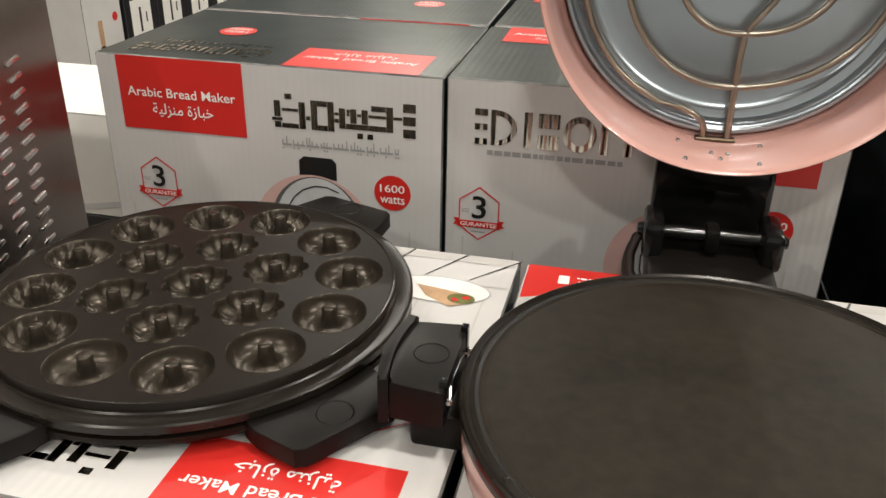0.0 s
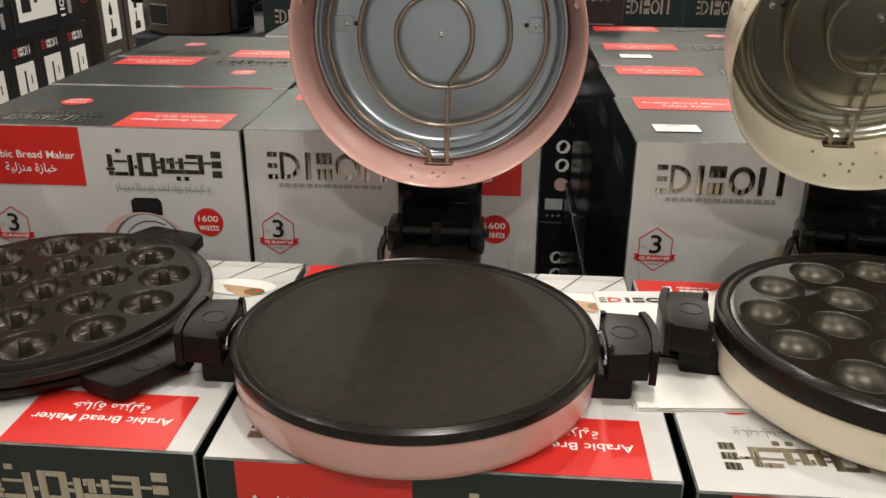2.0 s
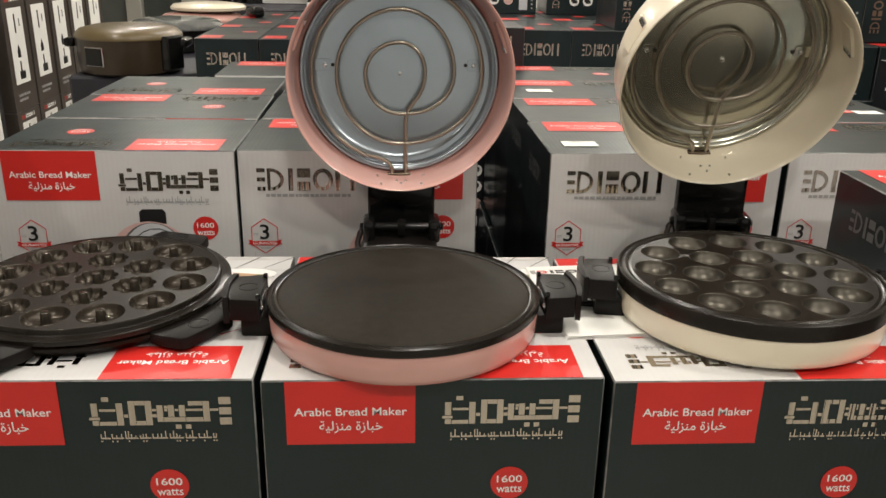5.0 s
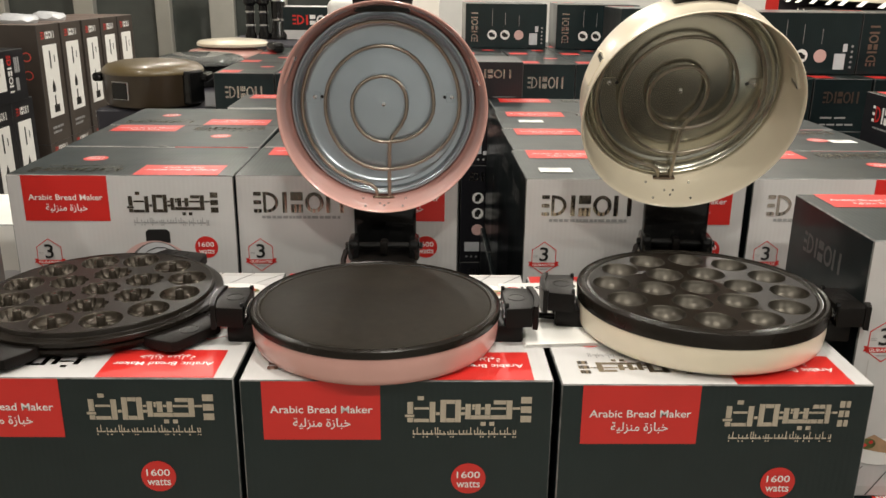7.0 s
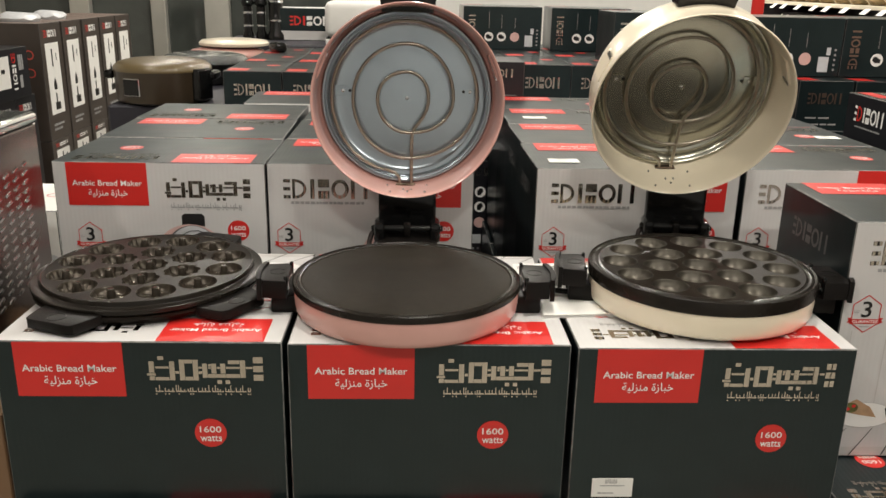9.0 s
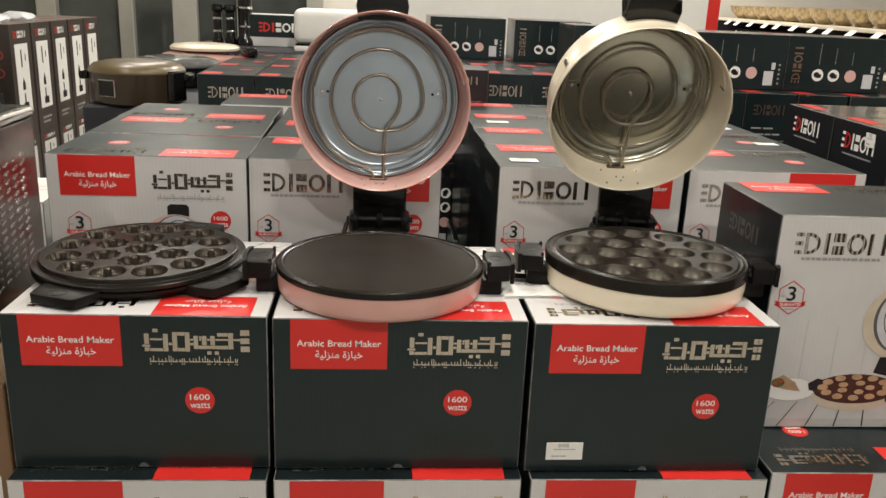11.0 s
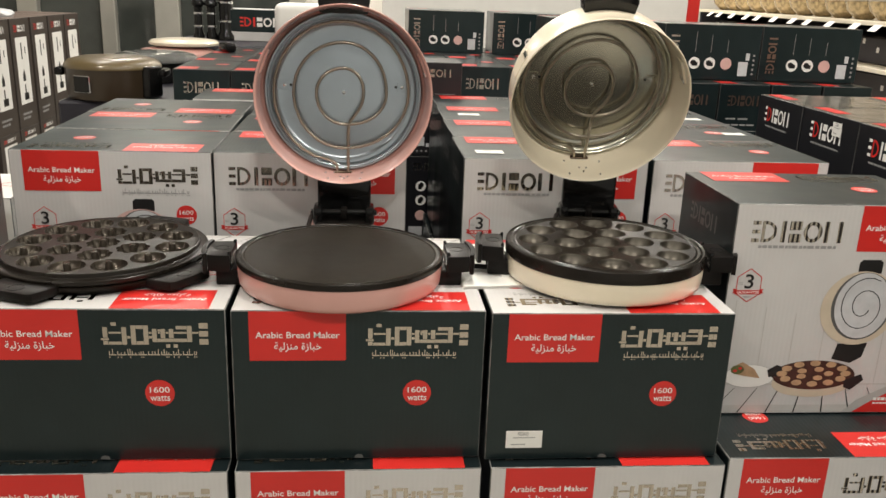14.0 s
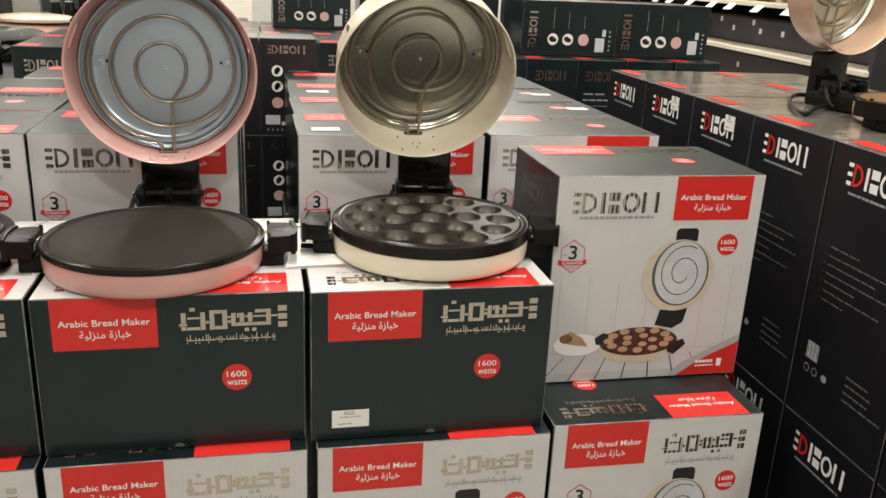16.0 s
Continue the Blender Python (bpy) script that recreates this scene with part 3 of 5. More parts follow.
tagged(copy_thing(pink_box, upright(-0.178, 1.640 + D / 2, 0.532, 180.6)), "upright appliance box at the back of the stack", group="upright appliance boxes")

# plain boxes of the hidden lower layer
plain_me = None
for bx in (-0.377, 0.022, 0.529, 0.936):
    for y in (0.560, 0.828, 1.096, 1.364, 1.632):
        if plain_me is None:
            p = part("storage_carton", carton_bm(W, D, H), [M_WHITE, M_DARK, M_EDGE], smooth=0)
            plain_me = p.data
        else:
            p = new("storage_carton", plain_me)
        p.matrix_basis = upright(bx, y + D / 2, LOW + 0.004)
        tagged(p, "closed appliance carton in the lower layer of the stack", "box", "lower layer cartons")


# ---- appliances ----
def mould_positions(kind):
    first, second = (12, 0) if kind == "ball" else (34, -10)
    out = [(0.0, 0.0, "inner")]
    out += [(0.0640 * math.cos(radians(a)), 0.0640 * math.sin(radians(a)), "inner") for a in range(first, first + 360, 60)]
    out += [(0.1235 * math.cos(radians(a)), 0.1235 * math.sin(radians(a)), "outer") for a in range(second, second + 360, 30)]
    return out


def mould_bm(kind, r, n=40):
    """One cup of a moulded plate: ball, plain ring, fluted ring or flower ring."""
    bm = bmesh.new()
    if kind == "ball":
        prof = [(1.0, 0.0), (0.985, 0.0006), (0.965, 0.0002), (0.945, -0.0012), (0.90, -0.0040), (0.80, -0.0078), (0.66, -0.0112), (0.50, -0.0138), (0.33, -0.0156), (0.16, -0.0166), (0.0, -0.0170)]
    else:
        prof = [(1.0, 0.0), (0.985, 0.0006), (0.965, 0.0001), (0.94, -0.003), (0.84, -0.0085), (0.70, -0.0118), (0.56, -0.0128), (0.42, -0.0128), (0.30, -0.0118), (0.245, -0.0095), (0.225, -0.0060), (0.190, 0.0046), (0.160, 0.0058), (0.0, 0.0058)]
    rings = []
    for k, (f, z) in enumerate(prof):
        if f == 0.0:
            rings.append([bm.verts.new((0, 0, z))])
            continue
        ring = []
        for i in range(n):
            a = 2 * math.pi * i / n
            q, dz = 1.0, 0.0
            if kind == "flower" and f > 0.5:
                q = 0.88 + 0.16 * abs(math.sin(4.5 * a))
            if kind == "fluted" and 0.45 < f < 0.96:
                dz = 0.0032 * math.cos(16 * a + 3 * f)
            ring.append(bm.verts.new((r * f * q * math.cos(a), r * f * q * math.sin(a), z + dz)))
        rings.append(ring)
    for a, b in zip(rings, rings[1:]):
        for i in range(n):
            j = (i + 1) % n
            if len(b) == 1:
                bm.faces.new((a[i], a[j], b[0]))
            else:
                bm.faces.new((a[i], a[j], b[j], b[i]))
    bmesh.ops.recalc_face_normals(bm, faces=bm.faces)
    if sum(f.normal.z for f in bm.faces) < 0:
        bmesh.ops.reverse_faces(bm, faces=bm.faces)
    return bm


def moulded_plate(parent, z, radius, kind, rim):
    """A cast plate with 19 cups; the sheet between them is one face pierced by the cups."""
    bm = bmesh.new()
    edges = []

    def loop(pts):
        vs = [bm.verts.new((x, y, z)) for x, y in pts]
        for i in range(len(vs)):
            edges.append(bm.edges.new((vs[i], vs[(i + 1) % len(vs)])))
    n = 63
    cups = []
    loop(oval(0, 0, radius, radius, 96))
    for x, y, where in mould_positions(kind):
        r = 0.0288 if where == "outer" else 0.0276
        if kind == "ball":
            k = "ball"
            r = 0.0272
        elif where == "inner":
            k = "flower"
        else:
            k = "fluted" if (x - y) < -0.02 or (x < -0.05) else "plain"
        lobes = [(0.88 + 0.16 * abs(math.sin(9 * math.pi * i / n))) if k == "flower" else 1.0 for i in range(n)]
        loop([(x + r * lobes[i] * math.cos(2 * math.pi * i / n), y + r * lobes[i] * math.sin(2 * math.pi * i / n)) for i in range(n)])
        cups.append((x, y, k, r))
    bmesh.ops.triangle_fill(bm, use_beauty=True, use_dissolve=False, edges=edges)
    bm.normal_update()
    for f in bm.faces:
        if f.normal.z < 0:
            f.normal_flip()
    lathe(bm, rim, 96, mi=1)
    plate = part("moulded_plate", bm, [M_NONSTICK, M_RIM], parent, "dark nonstick cast plate with cups")
    made = {}
    for x, y, k, r in cups:
        at = pose(x, y, z, 0, 0, math.degrees(math.atan2(y, x)) if k != "flower" else 0)
        if k == "flower":
            at = pose(x, y, z)
        if (k, r) in made:
            again("mould_cup", made[(k, r)], plate, at)
        else:
            made[(k, r)] = part("mould_cup", mould_bm(k, r, n), M_CUP if kind == "ball" else M_CUP_RING, plate, smooth=60, at=at)
    return plate


def rounded_block(bm, x0, x1, hw0, hw1, z0, z1, bulge=0.006, m=None, bevel=0.002):
    """A grip: narrow at x0, bowed outwards at x1."""
    pts = [(x0, -hw0)] + [(x1 + bulge * (1 - (t / 5) ** 2), hw1 * t / 5) for t in range(-5, 6)] + [(x0, hw0)]
    return prism(bm, pts, z0, z1, m, 0, bevel)


def side_handle(parent, turn):
    m = pose(0, 0, 0, 0, 0, turn)
    bm = bmesh.new()
    rounded_block(bm, 0.1775, 0.2135, 0.043, 0.039, 0.0290, 0.0565, 0.005, m)
    h = part("side_handle", bm, M_PLASTIC, parent, "black moulded side handle")
    bm = bmesh.new()
    # proud lip round the outer edge
    pts = [(0.2140 + 0.005 * (1 - (t / 5) ** 2), 0.040 * t / 5) for t in range(-5, 6)] + [(0.2205 + 0.006 * (1 - (t / 5) ** 2), 0.042 * t / 5) for t in range(5, -6, -1)]
    prism(bm, pts, 0.0255, 0.0595, m, 0, 0.0015)
    part("outer_lip", bm, M_PLASTIC, h)
    bm = bmesh.new()
    add_box(bm, 0.160, 0.203, -0.030, 0.030, 0.001, 0.0285, 0.004, 2)
    add_box(bm, 0.195, 0.206, -0.006, 0.006, 0.012, 0.0285, 0.001)
    bm.transform(m)
    part("lower_bracket", bm, M_PLASTIC, h)
    for dy in (-0.034, 0.034):
        bm = bmesh.new()
        prism(bm, [(0.1765, dy - 0.003), (0.1815, dy - 0.003), (0.1815, dy + 0.003), (0.1765, dy + 0.003)], 0.035, 0.061, m, 0, 0.001)
        part("lug", bm, M_GLOSSBLK, h)
    bm = bmesh.new()
    lathe(bm, [(0.0112, 0.0566), (0.0118, 0.0572), (0.0124, 0.0566)], 28, m @ pose(0.195, 0, 0))
    part("thumb_ring", bm, M_PLASTIC, h)
    bm = bmesh.new()
    tube(bm, [m @ Vector(p) for p in ((0.1755, -0.031, 0.040), (0.1775, -0.020, 0.046), (0.178, 0, 0.048), (0.1775, 0.020, 0.046), (0.1755, 0.031, 0.040))], 0.0012, 6)
    for dy in (-0.031, 0.031):
        lathe(bm, [(0, 0.0445), (0.002, 0.0435), (0.0024, 0.041), (0.0, 0.040)], 10, m @ pose(0.1758, dy, 0))
    part("wire_clip", bm, M_CHROME, h, "bright wire clip")
    return h


def spiral_points():
    """The heating element: radius by quarter turns, clockwise from the lower left terminal."""
    radii = [0.1360, 0.1320, 0.1330, 0.1240, 0.1060, 0.0950, 0.0945, 0.0820, 0.0600, 0.0520, 0.0465, 0.0380]
    pts = [(-0.0125, -0.1565), (-0.0125, -0.145), (-0.015, -0.1375), (-0.022, -0.132), (-0.034, -0.1275), (-0.055, -0.122)]
    steps = 10
    for q in range(len(radii) - 1):
        for s in range(steps):
            f = s / steps
            if q == 0 and s < 4:
                continue
            e = f * f * (3 - 2 * f)
            r = radii[q] * (1 - e) + radii[q + 1] * e
            a = radians(-90 - 90 * (q + f))
            pts.append((r * math.cos(a), r * math.sin(a)))
    pts += [(0.0375, -0.007), (0.0345, -0.020), (0.028, -0.033), (0.020, -0.044), (0.013, -0.053), (0.0095, -0.063), (0.0085, -0.080), (0.0085, -0.110), (0.0085, -0.135), (0.0085, -0.1565)]
    return pts


def lid(parent, enamel, m, name, metal):
    """The deep lid, seen from its open side: its axis is local z, towards the opening."""
    bm = bmesh.new()
    lathe(bm, [(0.0, -0.097), (0.110, -0.097), (0.143, -0.095), (0.156, -0.086), (0.1615, -0.070), (0.1640, -0.030), (0.1658, -0.004), (0.1672, -0.001), (0.1682, 0.0015), (0.1670, 0.0035),
               (0.1650, 0.002), (0.1636, -0.004), (0.1618, -0.030), (0.1592, -0.068), (0.1545, -0.084), (0.142, -0.091), (0.0, -0.093)], 96, m)
    shell = part("lid_shell", bm, enamel, parent, name, smooth=50)
    deep = m @ pose(0, 0, -0.038)
    bm = bmesh.new()
    lathe(bm, [(0.1535, -0.0505), (0.1535, -0.0375), (0.1520, -0.0350), (0.1495, -0.0350), (0.1475, -0.0378), (0.1460, -0.0382), (0.1440, -0.0362), (0.1420, -0.0378), (0.1400, -0.0420), (0.1365, -0.0430), (0.1330, -0.0432),
               (0.1300, -0.0462), (0.1260, -0.0472), (0.115, -0.0470), (0.100, -0.0463), (0.080, -0.0453), (0.060, -0.0446), (0.040, -0.0441), (0.020, -0.0437), (0.0, -0.0436)], 96, deep)
    part("reflector", bm, metal, shell, "dull aluminium reflector dish", smooth=40)
    bm = bmesh.new()
    tube(bm, [deep @ Vector((1.025 * x, 1.025 * y, -0.031)) for x, y in spiral_points()], 0.0031, 8)
    part("heating_element", bm, M_TUBE, shell, "heat-stained spiral heating tube", smooth=60)
    for sx, sy in ((-0.115, 0.012), (0.115, 0.012), (0.0, 0.0)):
        bm = bmesh.new()
        lathe(bm, [(0, -0.0415), (0.0032, -0.0428), (0.0040, -0.0470)], 12, deep @ pose(sx, sy, 0 if sx else 0.0022))
        part("screw", bm, M_CHROME, shell, "bright screw head")
    for sx in (-1, 1):
        bm = bmesh.new()
        add_box(bm, sx * 0.118 - 0.012, sx * 0.118 + 0.012, 0.003, 0.021, -0.0466, -0.0452, 0.0004)
        bm.transform(deep)
        part("clip", bm, metal, shell)
    for sx in (-1, 1):
        bm = bmesh.new()
        lathe(bm, [(0, -0.0445), (0.0028, -0.0445), (0.0028, -0.047)], 10, deep @ pose(sx * 0.103, 0.012, 0))
        part("slot", bm, M_BLKINK, shell)
    bm = bmesh.new()
    add_box(bm, -0.020, 0.0165, -0.1595, -0.1555, -0.0365, -0.0265, 0.0012)
    bm.transform(deep)
    part("terminal_plate", bm, M_BRACKET, shell, "bronze terminal plate")
    # rivets on the inner wall under the terminals
    for a, dz in ((-103, -0.052), (-77, -0.052), (-101, -0.012), (-79, -0.012), (-92.5, -0.036), (-87.5, -0.036), (-90, -0.024)):
        r = 0.1637 + dz * 0.066
        at = m @ pose(r * math.cos(radians(a)), r * math.sin(radians(a)), dz, 0, -90, a)
        bm = bmesh.new()
        lathe(bm, [(0, 0.0022), (0.0018, 0.0018), (0.0026, -0.001)], 10, at)
        part("rivet", bm, M_CHROME, shell)
    # slotted side clips
    for a in (22, 158):
        at = m @ pose(0.1632 * math.cos(radians(a)), 0.1632 * math.sin(radians(a)), -0.034, 0, 0, a)
        bm = bmesh.new()
        add_box(bm, -0.0045, 0.0025, -0.024, 0.024, -0.018, 0.018, 0.002)
        bm.transform(at)
        part("side_vent", bm, enamel, shell)
        bm = bmesh.new()
        add_box(bm, -0.0065, 0.0032, -0.004, 0.004, -0.012, 0.012, 0.001)
        bm.transform(at @ pose(0, -0.020, 0.004))
        part("latch_clip", bm, M_CHROME, shell)
    # grip on the far edge
    bm = bmesh.new()
    prism(bm, [(-0.045, 0.150), (0.045, 0.150), (0.050, 0.176), (0.046, 0.196), (0.030, 0.203), (-0.030, 0.203), (-0.046, 0.196), (-0.050, 0.176)], -0.088, -0.046, m, 0, 0.004)
    part("lid_grip", bm, M_GLOSSBLK, shell, "glossy black lid grip")
    return shell


def bread_maker(m, enamel, colour, plate, lid_y=0.262, lid_z=0.276, lid_tilt=90.0, lid_x=0.0, arm_y=0.294, arm_top=0.122, hinge_y=0.243, lid_yaw=0.0):
    ob = thing("bread_maker", f"open {colour} enamelled bread maker with {'a flat brown griddle' if colour == 'tan' else 'a flat black griddle' if plate == 'flat' else 'a cupped black plate'}", "bread maker", m, "open bread makers")
    bm = bmesh.new()
    lathe(bm, [(0.0, 0.003), (0.156, 0.003), (0.1640, 0.0040), (0.1682, 0.0075), (0.1698, 0.014), (0.1706, 0.026), (0.1708, 0.0400), (0.1704, 0.0414), (0.1688, 0.0414), (0.1675, 0.0390), (0.162, 0.010), (0.0, 0.010)], 96)
    part("body", bm, enamel, ob, f"{colour} enamelled pan body", smooth=50)
    for a in (45, 135, 225, 315):
        bm = bmesh.new()
        lathe(bm, [(0, 0.0), (0.011, 0.0), (0.012, 0.005), (0.012, 0.009), (0, 0.009)], 16, pose(0.105 * math.cos(radians(a)), 0.105 * math.sin(radians(a)), 0))
        part("foot", bm, M_PLASTIC, ob, "black rubber foot")
    lift = 0.003 if plate == "flat" else 0.013
    rim = [(0.1545, 0.0485), (0.1560, 0.0478), (0.1580, 0.0472), (0.1600, 0.0484), (0.1625, 0.0490), (0.1650, 0.0480), (0.1665, 0.0472), (0.1682, 0.0478), (0.1702, 0.0495), (0.1720, 0.0485), (0.1728, 0.0465), (0.1724, 0.0425 - lift), (0.1705, 0.0412 - lift), (0.1670, 0.0410 - lift)]
    rim = [(r, z + lift) for r, z in rim]
    if plate == "flat":
        bm = bmesh.new()
        lathe(bm, [(0.0, 0.0480 + lift), (0.080, 0.0482 + lift)] + rim[:4], 96)
        lathe(bm, rim[3:], 96, mi=1)
        part("griddle_plate", bm, [M_TANPLATE if colour == "tan" else M_GRIDDLE, M_RIM], ob, "flat brown griddle plate" if colour == "tan" else "flat matt black griddle plate", smooth=30)
    else:
        moulded_plate(ob, 0.0485 + lift, 0.1545, "ball", rim)
    side_handle(ob, 0)
    side_handle(ob, 180)
    # hinge stand at the back
    bm = bmesh.new()
    add_box(bm, -0.054, 0.054, 0.150, arm_y + 0.020, 0.002, 0.040, 0.006, 2)
    stand = part("hinge_stand", bm, M_PLASTIC, ob, "black plastic hinge stand")
    for x in (-0.050, 0.050):
        bm = bmesh.new()
        add_box(bm, x - 0.009, x + 0.009, hinge_y - 0.021, hinge_y + 0.030, 0.034, 0.070, 0.006, 2)
        part("hinge_cheek", bm, M_GLOSSBLK, stand)
    hy = hinge_y
    bm = bmesh.new()
    tube(bm, [(-0.060, hy, 0.056), (-0.03, hy, 0.056), (0.03, hy, 0.056), (0.060, hy, 0.056)], 0.0062, 16)
    part("hinge_barrel", bm, M_GLOSSBLK, stand)
    bm = bmesh.new()
    add_box(bm, -0.006, 0.006, hy - 0.014, hy + 0.010, 0.044, 0.066, 0.003, 2)
    part("hinge_latch", bm, M_PLASTIC, stand)
    for x in (-0.061, 0.061):
        bm = bmesh.new()
        lathe(bm, [(0, 0.004), (0.005, 0.003), (0.006, 0.0), (0.006, -0.004)], 14, pose(x, hy, 0.056, 0, 90 if x > 0 else -90, 0))
        part("hinge_pin", bm, M_GLOSSBLK, stand)
    bm = bmesh.new()
    prism(bm, [(-0.053, 0.036), (0.053, 0.036), (0.053, arm_top - 0.008), (0.046, arm_top), (-0.046, arm_top), (-0.053, arm_top - 0.008)], -arm_y - 0.018, -arm_y + 0.004, pose(0, 0, 0, 90, 0, 0), 0, 0.003)
    part("lid_arm", bm, M_GLOSSBLK, stand, "glossy black lid arm")
    bm = bmesh.new()
    pts = [(-0.046, hy + 0.012, 0.052), (-0.056, hy + 0.008, 0.052), (-0.064, hy + 0.002, 0.045), (-0.068, hy - 0.006, 0.032), (-0.067, hy - 0.014, 0.018), (-0.060, hy - 0.022, 0.010)]
    tube(bm, pts, 0.0048, 10)
    part("cable", bm, M_SLEEVE, stand, "short dark brown cable sleeve", smooth=60)
    lid(ob, enamel, pose(lid_x, lid_y, lid_z, lid_tilt, 0, lid_yaw), f"deep round {colour} enamelled lid shell", M_STEEL if colour == "pink" else M_STEEL_WARM_REFLECTION)
    return ob


bread_maker(pose(0.0873, 0.461, 0.780, 0, 0, 0), M_ENAMEL_PINK, "pink", "flat", 0.250, 0.280, 88.5, arm_top=0.1175, lid_yaw=1.5)
bread_maker(pose(0.546, 0.481, 0.784, 0, 0, -8), M_ENAMEL_CREAM, "cream", "ball", 0.150, 0.282, 111.0, -0.0075, 0.252, 0.144, 0.236, 7.0)
bread_maker(pose(1.707, 0.659, 0.981, 0, 0, 14), M_ENAMEL_TAN, "tan", "flat", 0.245, 0.297, 92.0, arm_top=0.133)


def power_cable():
    bm = bmesh.new()
    ctrl = [Vector(p) for p in ((1.70, 0.87, 0.988), (1.69, 0.98, 0.988), (1.655, 1.06, 0.992), (1.60, 1.03, 0.990), (1.53, 0.93, 0.988), (1.475, 0.82, 0.988), (1.468, 0.775, 0.988), (1.50, 0.80, 0.994), (1.57, 0.86, 0.992), (1.62, 0.89, 0.988))]
    pts = []
    for i in range(len(ctrl) - 1):
        p0, p1, p2, p3 = ctrl[max(i - 1, 0)], ctrl[i], ctrl[i + 1], ctrl[min(i + 2, len(ctrl) - 1)]
        for k in range(6):
            u = k / 6
            pts.append(0.5 * (2 * p1 + (p2 - p0) * u + (2 * p0 - 5 * p1 + 4 * p2 - p3) * u * u + (3 * p1 - p0 - 3 * p2 + p3) * u ** 3))
    tube(bm, pts, 0.0055, 8)
    tagged(part("power_cable", bm, M_PLASTIC, smooth=60), "black looped power cable lying on tall cartons", "cable")


power_cable()


def donut_plates():
    """Two cast plates stacked on the box, the upper one with ring cups."""
    ob = thing("donut_plate_set", "stack of two black nonstick plates with ring-shaped cups and stub handles", "baking plate", pose(-0.3235, 0.5425, 0.7815, 0.9, -0.6, 0))
    bm = bmesh.new()
    lathe(bm, [(0.0, 0.006), (0.145, 0.006), (0.150, 0.003), (0.160, 0.003), (0.166, 0.007), (0.1695, 0.012), (0.1735, 0.0135), (0.1750, 0.0155), (0.1750, 0.0195), (0.170, 0.0200), (0.0, 0.0200)], 96)
    part("lower_plate", bm, M_NONSTICK, ob, "plain lower plate")
    rim = [(0.1590, 0.0375), (0.1602, 0.0382), (0.1614, 0.0378), (0.1622, 0.0364), (0.1628, 0.0318), (0.1640, 0.0306), (0.1725, 0.0300), (0.1745, 0.0304), (0.1758, 0.0292), (0.1758, 0.0238), (0.1740, 0.0216), (0.165, 0.0212)]
    moulded_plate(ob, 0.0375, 0.1590, "ring", rim)
    for a, z in ((-36.5, 0.008), (-113, 0.010), (70.5, 0.012)):
        m = pose(0, 0, z, 0, 0, a)
        bm = bmesh.new()
        prism(bm, [(0.166, -0.050), (0.180, -0.050), (0.212, -0.041), (0.216, -0.034), (0.216, 0.034), (0.212, 0.041), (0.180, 0.050), (0.166, 0.050)], 0.0, 0.0145, m, 0, 0.002)
        h = part("stub_handle", bm, M_PLASTIC, ob, "black plastic stub handle")
        bm = bmesh.new()
        lathe(bm, [(0.0118, 0.0145), (0.0125, 0.0152), (0.0132, 0.0145)], 28, m @ pose(0.198, 0, 0))
        part("thumb_ring", bm, M_PLASTIC, h)
    for a in (-36.5, -113, 70.5):
        bm = bmesh.new()
        add_box(bm, 0.160, 0.202, -0.026, 0.026, 0.0005, 0.0085, 0.002)
        bm.transform(pose(0, 0, 0, 0, 0, a))
        part("support_lug", bm, M_PLASTIC, ob)
    return ob


donut_plates()


def leaflet():
    ob = thing("leaflet", "folded white instruction leaflet lying under the cream bread maker", "leaflet", pose(0.356, 0.540, 0.7815, 0, 0, 4))
    for k in range(3):
        bm = bmesh.new()
        add_box(bm, -0.074 + 0.001 * k, 0.074 - 0.001 * k, -0.124, 0.124, 0.0005 + 0.0012 * k, 0.0014 + 0.0012 * k)
        bmesh.ops.subdivide_edges(bm, edges=[e for e in bm.edges if abs(e.verts[0].co.y - e.verts[1].co.y) > 0.1], cuts=8)
        for v in bm.verts:
            v.co.z += 0.0012 * k * max(0.0, (-v.co.y - 0.02) / 0.11) ** 2
        p = part("page", bm, M_PAPER, ob, smooth=0)
    fr = face_frame((-0.069, 0.106, 0.0042), (1, 0, 0), (0, -1, 0))
    a, b = mark_shapes(0, 0, 0.094, 0.0125)
    bm = bmesh.new()
    printed(bm, a[3:], fr, 0.0002, 0)
    printed(bm, a[:3] + b, fr, 0.0002, 1)
    part("wordmark", bm, [M_RED, M_BLKINK], p, "red and black wordmark shapes", smooth=0)
    return ob


leaflet()

bm = bmesh.new()
tube(bm, [(0.322, 0.508, 0.7915), (0.327, 0.507, 0.7915), (0.345, 0.503, 0.7915), (0.366, 0.499, 0.7915)], 0.0045, 10)
tagged(part("cable_end", bm, M_PLASTIC, smooth=60), "short black cable end lying on the white leaflet", "cable")


def sticker(x, y, z, m_rot, w, h, label):
    ob = thing("price_sticker", label, "sticker", pose(x, y, z) @ m_rot)
    fr = face_frame((-w / 2, 0, h / 2), (1, 0, 0), (0, 0, -1))
    bm = bmesh.new()
    add_box(bm, -w / 2, w / 2, -0.0011, -0.0003, -h / 2, h / 2, 0.0002)
    part("paper", bm, M_PAPER, ob, smooth=0)
    bm = bmesh.new()
    printed(bm, [rect(w * 0.32 + k * w * 0.03, h * 0.05, w * 0.32 + k * w * 0.03 + w * 0.016, h * 0.28) for k in range(10)] + bars(w * 0.2, h * 0.36, w * 0.6, h * 0.06, 8) + bars(w * 0.15, h * 0.75, w * 0.4, h * 0.07, 5, 2), fr, 0.0013)
    part("barcode", bm, M_GREYINK, ob, smooth=0)
    return ob


